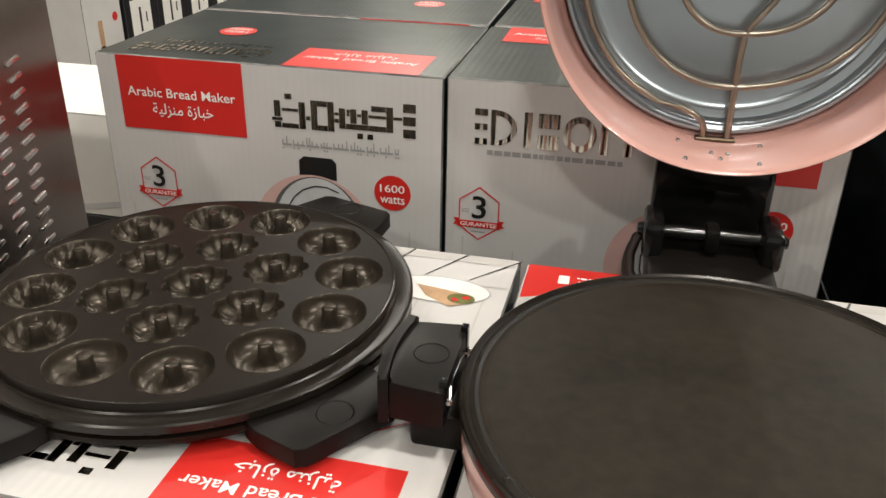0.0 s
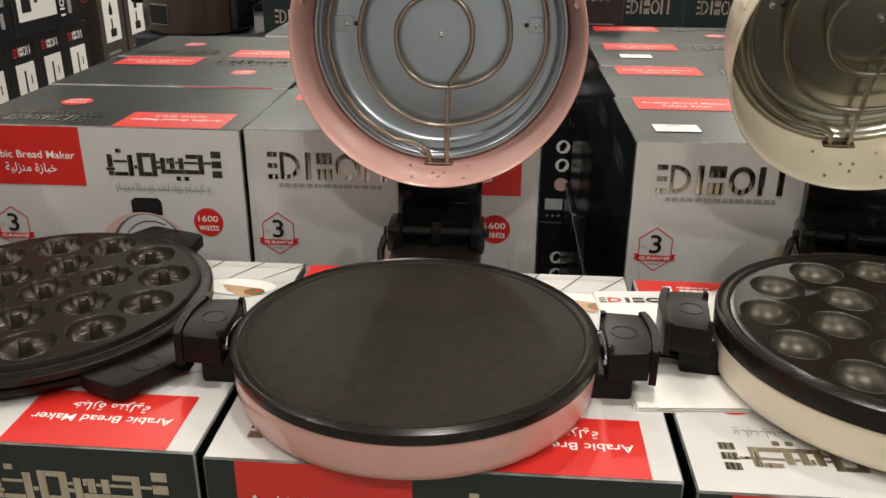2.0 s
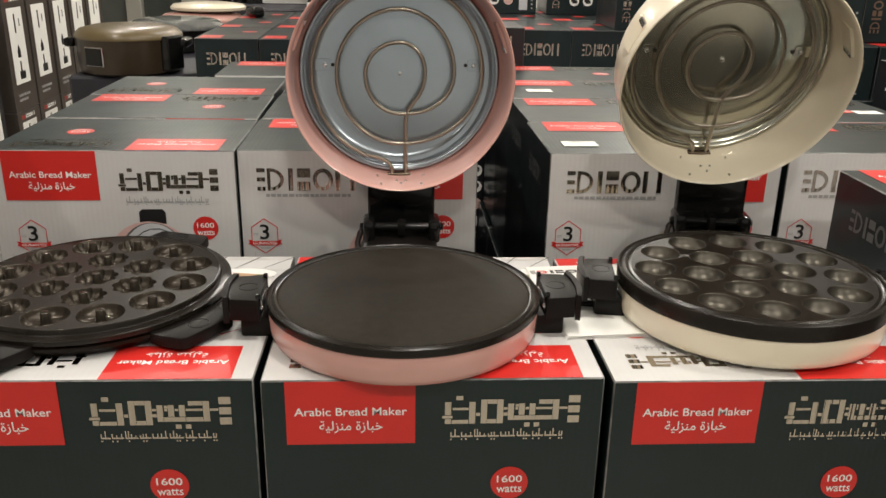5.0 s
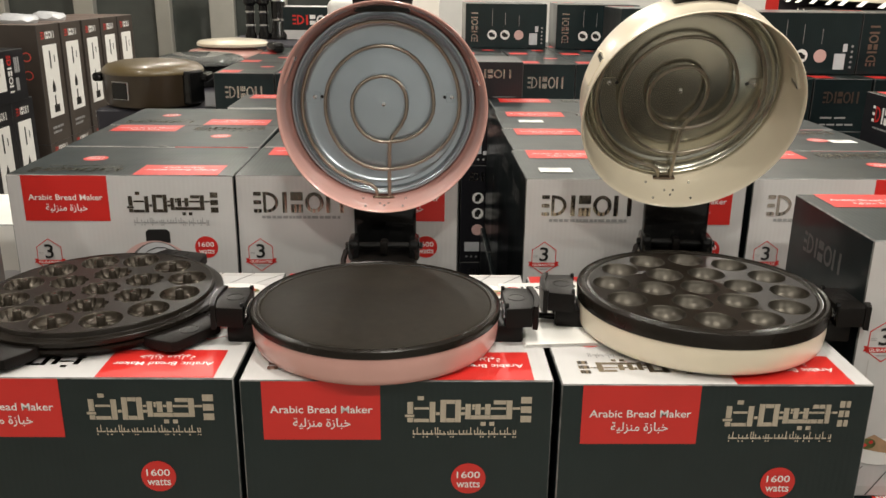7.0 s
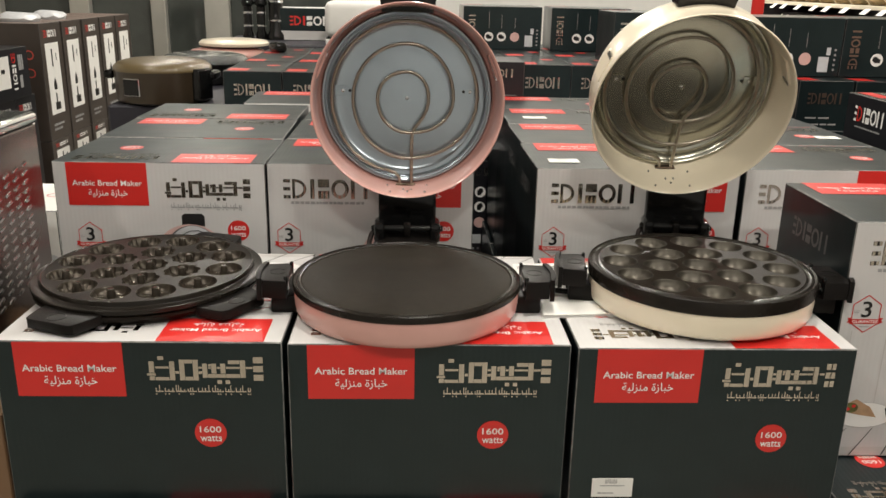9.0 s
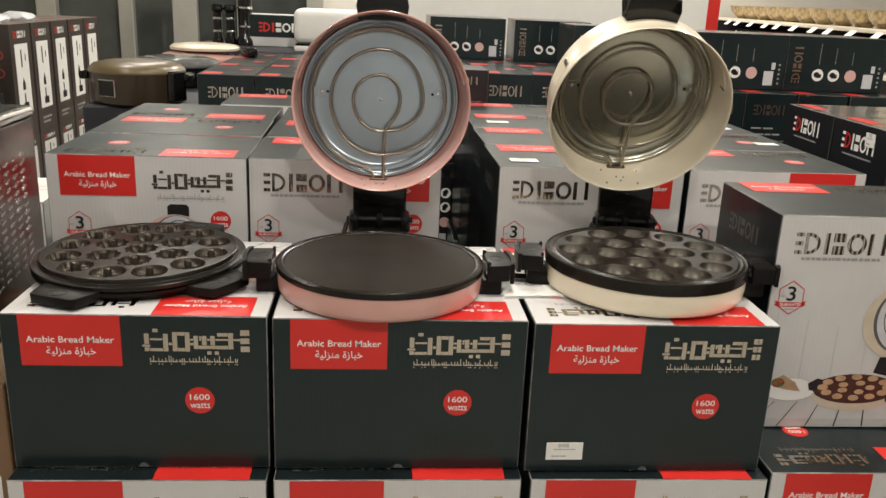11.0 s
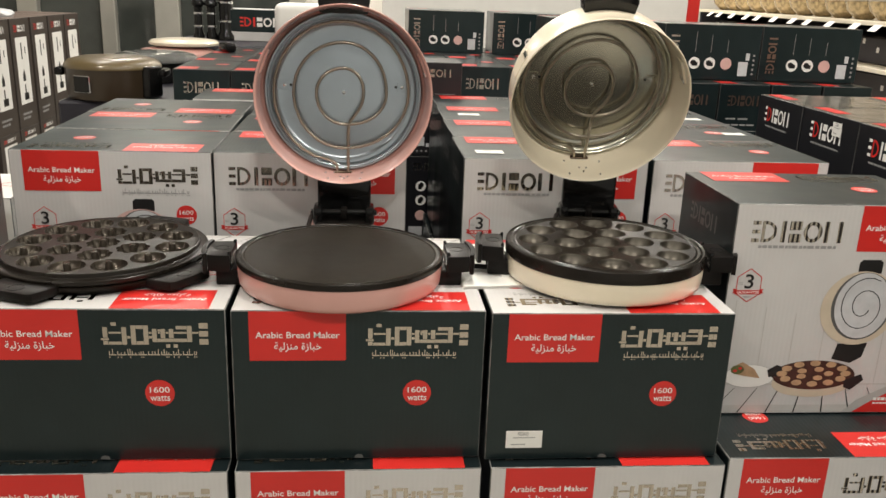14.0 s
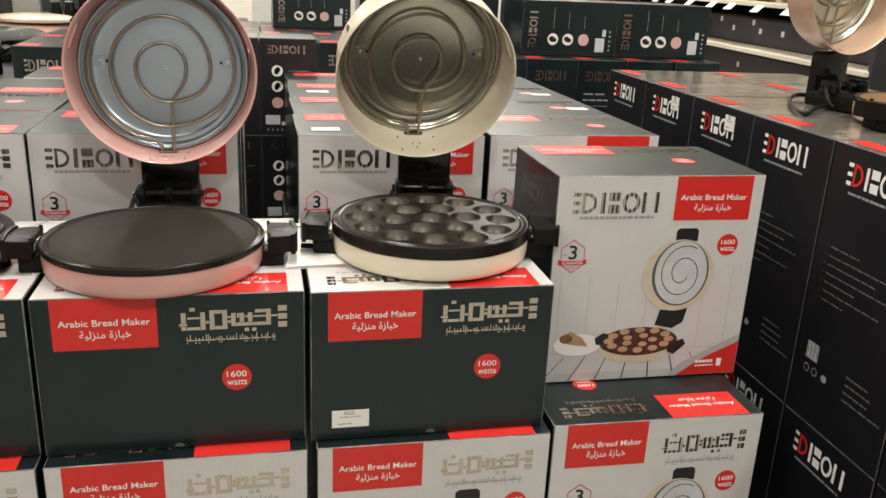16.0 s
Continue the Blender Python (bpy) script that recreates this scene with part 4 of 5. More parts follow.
sticker(0.388, 0.3025, 0.562, pose(0, 0, 0, 0, 0, -0.3), 0.060, 0.031, "small white barcode sticker on the dark box front")
FLAT = pose(0, 0, 0, -90, 0, 0)
for sx, sy, sw, sh in ((0.394, 0.868, 0.060, 0.036), (0.418, 1.430, 0.060, 0.036), (1.060, 1.435, 0.055, 0.034), (1.075, 1.180, 0.055, 0.034), (1.072, 0.665, 0.050, 0.030)):
    sticker(sx, sy, 0.9295 if sy > 0.7 else 0.9245, FLAT, sw, sh, "white price sticker on a dark box top")


# ---- stainless oven at the side ----
def side_oven():
    ob = thing("countertop_oven", "stainless countertop oven with rows of pressed vent slots", "oven", pose(0, 0, 0))
    x1, x0, y0, y1, z0, z1 = -0.556, -1.02, 0.335, 0.728, 0.655, 1.035
    bm = bmesh.new()
    add_box(bm, x0, x1, y0, y1, z0 + 0.012, z1 - 0.022, 0.004, 2)
    part("side_panel", bm, M_INOX, ob, "smoky reflective stainless side")
    bm = bmesh.new()
    add_box(bm, x0 - 0.004, x1 + 0.004, y0 - 0.004, y1 + 0.004, z1 - 0.022, z1, 0.010, 4)
    part("top_trim", bm, M_CHROME, ob, "polished rounded top edge")
    bm = bmesh.new()
    add_box(bm, x0 + 0.01, x1 - 0.004, y0 + 0.01, y1 - 0.01, z0 - 0.001, z0 + 0.013, 0.003)
    part("base", bm, M_PLASTIC, ob, "black base")
    bm = bmesh.new()
    prism(bm, [(-0.0085, -0.0022), (0.0085, -0.0022), (0.0095, 0.0), (0.0085, 0.0022), (-0.0085, 0.0022), (-0.0095, 0.0)], 0.0, 0.0016, None, 0, 0.0006)
    slot_me = None
    for c in range(7):
        for r in range(14):
            y, z = 0.662 - c * 0.034, 0.955 - r * 0.0152 - c * 0.003
            at = Matrix.Translation((x1, y, z)) @ pose(0, 0, 0, 90, 0, 90) @ pose(0, 0, 0, 0, 0, 14)
            if slot_me is None:
                slot_me = part("vent_slot", bm, M_CHROME, ob, "bright pressed vent slot", at=at)
            else:
                again("vent_slot", slot_me, ob, at)
    return ob


side_oven()


def brown_carton(x0, x1, y0, y1, z0, z1, label):
    ob = thing("oven_carton", label, "box", pose((x0 + x1) / 2, (y0 + y1) / 2, z0))
    w, d, h = x1 - x0, y1 - y0, z1 - z0
    bm = bmesh.new()
    add_box(bm, -w / 2, w / 2, -d / 2, d / 2, 0, h, 0.002)
    bm.normal_update()
    for f in bm.faces:
        f.material_index = 1 if f.normal.z > 0.9 else 0
    part("carton", bm, [M_OVENBOX, M_KRAFT], ob, smooth=0)
    fr = face_frame((-w / 2, -d / 2, h), (1, 0, 0), (0, 0, -1))
    part("print_panel", printed(bmesh.new(), [rect(w - 0.07, 0.03, w - 0.018, 0.055), rect(w - 0.09, 0.16, w - 0.02, 0.28)], fr), M_INK, ob, "pale printed panels", smooth=0)
    return ob


brown_carton(-1.02, -0.492, 0.348, 0.75, 0.125, 0.654, "brown printed oven carton under the stainless oven")


# ---- other cartons round the display ----
def plain_box(w, d, h, side, top=None):
    bm = bmesh.new()
    add_box(bm, -w / 2, w / 2, -d / 2, d / 2, 0, h, 0.0018)
    bm.normal_update()
    for f in bm.faces:
        n = f.normal
        k = max(abs(n.x), abs(n.y), abs(n.z))
        f.material_index = 1 if k < 0.99 else 0
    return bm, [side, M_EDGE_DARK if side in (M_BLACK, M_BROWN, M_DARK) else M_EDGE]


def small_box(w, d, h, m, ink, group, label):
    """A small dark carton with a wordmark on its front and red marks on its top."""
    ob = thing("small_carton", label, "box", m, group)
    bm, mats = plain_box(w, d, h, M_DARK)
    part("carton", bm, mats, ob, smooth=0)
    fr = face_frame((-w / 2, -d / 2, h), (1, 0, 0), (0, 0, -1))
    a, b = mark_shapes(w * 0.18, h * 0.22, w * 0.62, h * 0.20)
    part("wordmark", printed(bmesh.new(), a + b, fr), ink, ob, "dull metallic wordmark shapes", smooth=0)
    part("small_print", printed(bmesh.new(), bars(w * 0.18, h * 0.66, w * 0.5, h * 0.03, 3, 2) + bars(w * 0.18, h * 0.78, w * 0.62, h * 0.03, 4, 3), fr), M_GREYINK, ob, smooth=0)
    ft = face_frame((-w / 2, d / 2, h), (1, 0, 0), (0, -1, 0))
    part("red_mark", printed(bmesh.new(), [rect(w * 0.05, d * 0.72, w * 0.40, d * 0.95)], ft), M_RED, ob, "red printed panel on the top", smooth=0)
    part("red_oval", printed(bmesh.new(), [oval(w * 0.72, d * 0.40, w * 0.13, w * 0.13, 20)], ft), M_RED, ob, "red printed disc on the top", smooth=0)
    return ob


def icon_art(ob, fr, w, h, ink):
    """Side art: an upright wordmark, three round pictures on leader lines and an info block."""
    a, b = mark_shapes(0, 0, h * 0.66, w * 0.085)
    turn = fr @ pose(w * 0.07, h * 0.86, 0, 0, 0, -90)
    part("wordmark", printed(bmesh.new(), a + b, turn, 0.0006), ink, ob, "upright metallic wordmark shapes", smooth=0)
    for k, (c, mt) in enumerate(((0.33, M_INK), (0.49, M_INK), (0.66, M_PINKPRINT))):
        d = part("round_picture", printed(bmesh.new(), [oval(w * c, h * 0.70, w * 0.058, w * 0.058, 22)], fr, 0.0006), mt, ob, "small round product picture", smooth=0)
        s = [rect(w * c - 0.0008, h * (0.12 + 0.07 * k), w * c + 0.0008, h * 0.50)]
        part("leader_line", printed(bmesh.new(), s, fr, 0.0006), M_GREYINK, ob, smooth=0)
        if k < 2:
            part("silhouette", printed(bmesh.new(), [oval(w * (c - 0.012), h * 0.69, w * 0.030, w * 0.026, 10), rect(w * (c - 0.02), h * 0.68, w * (c + 0.035), h * 0.75)], fr, 0.0010), M_BLKINK, d, smooth=0)
    part("info_block", printed(bmesh.new(), [rect(w * 0.79, h * 0.66, w * 0.89, h * 0.92), rect(w * 0.86, h * 0.50, w * 0.90, h * 0.63)], fr, 0.0006), M_SILVERPRINT, ob, "pale information block", smooth=0)
    part("pictograms", printed(bmesh.new(), [oval(w * 0.945, h * (0.54 + 0.085 * k), w * 0.012, w * 0.012, 8) for k in range(5)], fr, 0.0006), M_GREYINK, ob, smooth=0)


def icon_box(w, d, h, m, ink, label):
    ob = thing("mixer_carton", label, "box", m, "icon cartons")
    bm, mats = plain_box(w, d, h, M_DARK)
    part("carton", bm, mats, ob, smooth=0)
    icon_art(ob, face_frame((-w / 2, -d / 2, h), (1, 0, 0), (0, 0, -1)), w, h, ink)
    ft = face_frame((-w / 2, d / 2, h), (1, 0, 0), (0, -1, 0))
    part("red_mark", printed(bmesh.new(), [rect(w * 0.02, d * 0.05, w * 0.30, d * 0.16)], ft), M_RED, ob, smooth=0)
    return ob


# small dark cartons behind the main stack, with plain ones under them
first_small = None


def stack_small(x, y, ztop, ink, w=0.211, d=0.39, h=0.208):
    global first_small
    m = pose(x, y + d / 2, ztop - h, 0, 0, random.uniform(-1, 1))
    small_box(w, d, h, m, ink, "small dark cartons", "small dark carton with a dull wordmark and red top marks")
    z = ztop - h
    while z > 0.05:
        k = min(h, z)
        if first_small is None:
            bm, mats = plain_box(w, d, h, M_DARK)
            p = part("under_carton", bm, mats, smooth=0)
            first_small = p.data
        else:
            p = new("under_carton", first_small)
        p.matrix_basis = pose(x, y + d / 2, z - k) @ Matrix.Diagonal((1, 1, k / h, 1))
        tagged(p, "small dark carton lower in the stack", "box", "under cartons")
        z -= k


for y in (2.39, 2.79, 3.19):
    for x in (-0.484, -0.268, -0.052):
        stack_small(x, y, 0.940, M_FOIL)
for y in (2.535, 2.935, 3.335):
    for x in (0.172, 0.392, 0.612, 0.832, 1.052):
        stack_small(x, y, 0.968, M_FOIL, 0.216, 0.39, 0.214)
for x in (1.150, 1.348, 1.545, 1.745, 1.945):
    stack_small(x, 2.15, 0.963, M_COPPER, 0.193, 0.36, 0.190)

icon_box(0.368, 0.36, 0.195, pose(0.528, 3.29 + 0.18, 0.969), M_FOIL, "dark carton with round pictures and an upright wordmark")
icon_box(0.368, 0.36, 0.195, pose(0.945, 3.25 + 0.18, 0.969, 0, 0, -3), M_FOIL, "dark carton with round pictures and an upright wordmark")
icon_box(0.385, 0.30, 0.205, pose(1.449, 2.28 + 0.15, 0.965, 0, 0, 1), M_FOIL, "dark carton with round pictures, on smaller cartons")
icon_box(0.395, 0.30, 0.205, pose(1.848, 2.28 + 0.15, 0.965, 0, 0, -1), M_COPPER, "dark carton with round pictures and a copper wordmark")
icon_box(0.36, 0.30, 0.20, pose(1.06, 2.56 + 0.15, 0.969, 0, 0, 0), M_FOIL, "dark carton with round pictures in the back row")

# cartons on end in the gap between the white-faced stacks
for x, z in ((0.358, 0.105), (0.358, 0.415), (0.358, 0.725), (0.176, 0.105), (0.176, 0.415), (0.176, 0.725)):
    ob = thing("mixer_carton", "dark mixer carton stood on end in a gap of the stack", "box", pose(x, 1.875 + 0.10, z), "cartons on end")
    bm, mats = plain_box(0.178, 0.20, 0.308, M_BLACK)
    part("carton", bm, mats, ob, smooth=0)
    # the same art turned a quarter
    fr = face_frame((-0.089, -0.10, 0.308), (1, 0, 0), (0, 0, -1)) @ pose(0.178, 0, 0, 0, 0, 90)
    icon_art(ob, fr, 0.308, 0.178, M_FOIL)


# tall black cartons along the side
def tall_box(m, label, h=0.573, w=0.335, d=0.288):
    ob = thing("tall_carton", label, "box", m, "tall black cartons")
    bm, mats = plain_box(w, d, h, M_BLACK)
    # the top face gets the board with glare painted into its colour
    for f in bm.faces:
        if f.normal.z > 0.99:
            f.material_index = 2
    mats.append(M_TOPGLARE)
    part("carton", bm, mats, ob, smooth=0)
    fr = face_frame((-w / 2, d / 2, h), (0, -1, 0), (0, 0, -1))
    a, b = mark_shapes(d * 0.18, 0.031, d * 0.56, 0.043)
    part("wordmark", printed(bmesh.new(), a[:3] + b, fr, 0.0006), M_INK, ob, "white wordmark shapes", smooth=0)
    part("wordmark_accent", printed(bmesh.new(), a[3:], fr, 0.0006), M_RED, ob, "red half ring of the wordmark", smooth=0)
    part("small_print", printed(bmesh.new(), bars(d * 0.22, 0.086, d * 0.5, 0.005, 12), fr), M_GREYINK, ob, smooth=0)
    s = []
    for k, ln in enumerate((0.30, 0.62, 0.50, 0.66, 0.34, 0.58, 0.24)):
        s += bars(d * 0.16, 0.200 + 0.018 * k, d * ln, 0.0035, max(3, int(ln * 16)), k)
        s.append(rect(d * 0.12, 0.200 + 0.018 * k, d * 0.13, 0.2035 + 0.018 * k))
    for k, ln in enumerate((0.22, 0.26, 0.24, 0.38)):
        s += bars(d * 0.56, 0.425 + 0.016 * k, d * ln, 0.0045, 5, k + 9)
    part("feature_list", printed(bmesh.new(), s, fr), M_DIMINK, ob, "grey lines of fine print", smooth=0)
    part("barcode_panel", printed(bmesh.new(), [rect(d * 0.12 + 0.0035 * k, 0.405, d * 0.12 + 0.0035 * k + 0.0014 + 0.0009 * (k % 3), 0.442) for k in range(11)], fr, 0.0006), M_SILVERPRINT, ob, "pale barcode", smooth=0)
    part("approval_marks", printed(bmesh.new(), ring_strips(d * 0.15, 0.463, 0.009, 0.009, 0.002, 14) + ring_strips(d * 0.24, 0.463, 0.009, 0.009, 0.002, 14) + [oval(d * 0.35, 0.463, 0.009, 0.008, 12)], fr), M_GREYINK, ob, smooth=0)
    ft = face_frame((-w / 2, -d / 2, h), (0, 1, 0), (1, 0, 0))
    part("red_mark", printed(bmesh.new(), [rect(d * 0.52, 0.020, d * 0.96, 0.062)], ft), M_RED, ob, "red printed panel on the top", smooth=0)
    return ob


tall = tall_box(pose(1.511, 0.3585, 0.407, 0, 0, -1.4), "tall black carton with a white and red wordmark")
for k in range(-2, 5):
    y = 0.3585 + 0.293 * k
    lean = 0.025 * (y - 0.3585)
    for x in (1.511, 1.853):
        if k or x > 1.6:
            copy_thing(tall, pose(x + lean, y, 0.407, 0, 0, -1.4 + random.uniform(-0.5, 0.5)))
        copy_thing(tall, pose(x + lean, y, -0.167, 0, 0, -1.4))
for sy, sz in ((1.193, 0.945), (0.900, 0.943)):
    sticker(1.3415 + 0.025 * (sy - 0.3585), sy, sz, pose(0, 0, 0, 0, 0, -91.4), 0.045, 0.036, "white price sticker on a black carton")


# ---- tall blender cartons at the other side ----
def panel_box(m, w, h, d, mat_side, label, pale=M_PAPER):
    """A carton whose side (towards +x) has pale picture panels with dark silhouettes."""
    ob = thing("blender_carton", label, "box", m, "blender cartons")
    bm, mats = plain_box(d, w, h, mat_side)
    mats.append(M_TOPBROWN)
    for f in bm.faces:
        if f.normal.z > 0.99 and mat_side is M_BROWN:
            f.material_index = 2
    part("carton", bm, mats, ob, smooth=0)
    fr = face_frame((d / 2, -w / 2, h), (0, 1, 0), (0, 0, -1))
    a, b = mark_shapes(w * 0.16, h * 0.06, w * 0.58, min(w * 0.16, h * 0.06))
    part("wordmark", printed(bmesh.new(), b, fr), M_INK, ob, "white wordmark shapes", smooth=0)
    part("wordmark_accent", printed(bmesh.new(), a, fr), M_RED, ob, "red wordmark shapes", smooth=0)
    p = part("picture_panel", printed(bmesh.new(), [rect(w * 0.17, h * 0.17, w * 0.80, h * 0.78)], fr, 0.0006), pale, ob, "pale picture panel", smooth=0)
    s = [rect(w * 0.42, h * 0.22, w * 0.48, h * 0.37), rect(w * 0.62, h * 0.26, w * 0.66, h * 0.32), [(w * 0.40, h * 0.52), (w * 0.47, h * 0.46), (w * 0.54, h * 0.52), (w * 0.54, h * 0.57), (w * 0.40, h * 0.57)],
         rect(w * 0.44, h * 0.60, w * 0.50, h * 0.68), rect(w * 0.38, h * 0.68, w * 0.62, h * 0.745)]
    part("silhouette", printed(bmesh.new(), s, fr, 0.0010), M_BLKINK, p, "dark blender silhouette", smooth=0)
    part("small_print", printed(bmesh.new(), bars(w * 0.2, h * 0.86, w * 0.5, h * 0.02, 5) + bars(w * 0.2, h * 0.90, w * 0.4, h * 0.02, 4, 3), fr), M_GREYINK, ob, smooth=0)
    return ob


def wide_panel_box(m, w, h, d, label):
    ob = thing("blender_carton", label, "box", m, "blender cartons")
    bm, mats = plain_box(d, w, h, M_BLACK)
    part("carton", bm, mats, ob, smooth=0)
    fr = face_frame((d / 2, -w / 2, h), (0, 1, 0), (0, 0, -1))
    p = part("picture_panel", printed(bmesh.new(), [rect(w * 0.06, h * 0.14, w * 0.62, h * 0.76)], fr, 0.0006), M_PAPER, ob, "pale picture panel", smooth=0)
    part("silhouette", printed(bmesh.new(), [rect(w * 0.12, h * 0.40, w * 0.25, h * 0.62), oval(w * 0.33, h * 0.44, w * 0.03, h * 0.06, 12), rect(w * 0.46, h * 0.38, w * 0.53, h * 0.46)], fr, 0.0010), M_BLKINK, p, "dark blender silhouette", smooth=0)
    turn = fr @ pose(w * 0.75, h * 0.10, 0, 0, 0, 90)
    a, b = mark_shapes(0, 0, h * 0.72, w * 0.075)
    part("wordmark", printed(bmesh.new(), b, turn), M_INK, ob, "white upright wordmark shapes", smooth=0)
    part("wordmark_accent", printed(bmesh.new(), a, turn), M_RED, ob, "red wordmark shapes", smooth=0)
    part("side_print", printed(bmesh.new(), [rect(w * 0.80, h * 0.55, w * 0.86, h * 0.80)] + bars(w * 0.80, h * 0.15, w * 0.1, h * 0.3, 3), fr), M_GREYINK, ob, smooth=0)
    return ob


XL = -1.95
ul = panel_box(pose(XL - 0.145, 3.353, 0.0), 0.238, 0.643, 0.29, M_BLACK, "dark upright blender carton with a pale picture panel")
for y in (3.108, 3.598, 3.844):
    copy_thing(ul, pose(XL - 0.145, y, 0.0, 0, 0, random.uniform(-1, 1)))
for y, w in ((3.064, 0.476), (3.606, 0.577)):
    wide_panel_box(pose(XL - 0.145, y, 0.645, 0, 0, random.uniform(-1, 1)), w, 0.257, 0.317, "dark blender carton lying on its side, pale picture panel")
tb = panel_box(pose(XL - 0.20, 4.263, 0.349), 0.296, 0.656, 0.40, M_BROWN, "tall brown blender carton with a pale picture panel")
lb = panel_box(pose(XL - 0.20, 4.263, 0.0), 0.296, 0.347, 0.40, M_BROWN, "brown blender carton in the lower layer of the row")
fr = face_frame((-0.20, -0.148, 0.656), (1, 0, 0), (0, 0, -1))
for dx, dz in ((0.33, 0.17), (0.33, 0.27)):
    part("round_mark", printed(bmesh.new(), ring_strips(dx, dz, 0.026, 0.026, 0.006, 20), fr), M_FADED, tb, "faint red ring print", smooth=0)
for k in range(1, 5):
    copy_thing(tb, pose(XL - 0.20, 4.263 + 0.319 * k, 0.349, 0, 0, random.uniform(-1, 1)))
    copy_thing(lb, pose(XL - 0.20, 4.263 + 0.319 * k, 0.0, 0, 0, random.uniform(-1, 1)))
# clear-bagged goods on the brown cartons
for bx, by, rr in ((XL - 0.20, 4.34, 0.12), (XL - 0.17, 4.70, 0.10)):
    bm = bmesh.new()
    lathe(bm, [(0.0, 0.0), (rr * 0.9, 0.0), (rr, 0.017), (rr * 0.85, 0.037), (rr * 0.5, 0.049), (0.0, 0.052)], 20)
    for v in bm.verts:
        v.co += Vector((0, 0, 0.014 * noise.noise(v.co * 21))) if v.co.z > 0.005 else Vector((0, 0, 0))
    tagged(part("wrapped_parcel", bm, M_SILVERPRINT, at=pose(bx, by, 1.005)), "crumpled clear-wrapped pale parcel on brown cartons", "parcel")

# white and black cartons glimpsed beside the stack
for x0, x1, y0, y1, z0, z1, mt, lb in ((-1.02, -0.68, 1.06, 1.32, 0.600, 0.766, M_PAPER, "white printed carton beside the main stack"), (-1.02, -0.68, 1.06, 1.32, 0.40, 0.599, M_BLACK, "black carton with shipping pictograms under a white one"),
                                      (-1.02, -0.68, 1.06, 1.32, 0.125, 0.399, M_BLACK, "black carton at the foot of a side stack")):
    w, d, h = x1 - x0, y1 - y0, z1 - z0
    ob = thing("side_carton", lb, "box", pose((x0 + x1) / 2, (y0 + y1) / 2, z0))
    bm, mats = plain_box(w, d, h, mt)
    part("carton", bm, mats, ob, smooth=0)
    fr = face_frame((-w / 2, -d / 2, h), (1, 0, 0), (0, 0, -1))
    if mt is M_PAPER:
        ft = face_frame((-w / 2, d / 2, h), (1, 0, 0), (0, -1, 0))
        part("red_outline", printed(bmesh.new(), ring_strips(w * 0.86, d * 0.45, 0.030, 0.022, 0.003, 20), ft), M_RED, ob, "red oval outline", smooth=0)
        part("grey_print", printed(bmesh.new(), [oval(w * 0.9, h * 0.68, 0.03, 0.014, 14), [(w * 0.6, h * 0.9), (w * 0.95, h * 0.78), (w * 0.95, h * 0.84), (w * 0.62, h * 0.95)]], fr), M_SILVERPRINT, ob, smooth=0)
    elif mt is M_BLACK and z1 > 0.55:
        part("pictogram", printed(bmesh.new(), ring_strips(w * 0.93, h * 0.62, 0.011, 0.011, 0.002, 4) + ring_strips(w * 0.93, h * 0.84, 0.011, 0.011, 0.002, 4), fr), M_GREYINK, ob, "pale shipping pictograms", smooth=0)


ob = thing("jug_carton", "pale upright carton with an amber jug picture and red discs", "box", pose(XL - 0.145, 2.848, 0.0))
bm, mats = plain_box(0.289, 0.238, 0.643, M_WHITE)
part("carton", bm, mats, ob, smooth=0)
fr = face_frame((0.1445, -0.119, 0.643), (0, 1, 0), (0, 0, -1))
for dx, dy in ((0.195, 0.145), (0.195, 0.289)):
    part("red_disc", printed(bmesh.new(), [oval(dx, dy, 0.017, 0.017, 18)], fr), M_RED, ob, "red printed disc", smooth=0)
part("jug_picture", printed(bmesh.new(), [oval(0.094, 0.289, 0.043, 0.050, 16), rect(0.080, 0.145, 0.108, 0.26)], fr, 0.0008), M_BUN, ob, "amber jug picture", smooth=0)


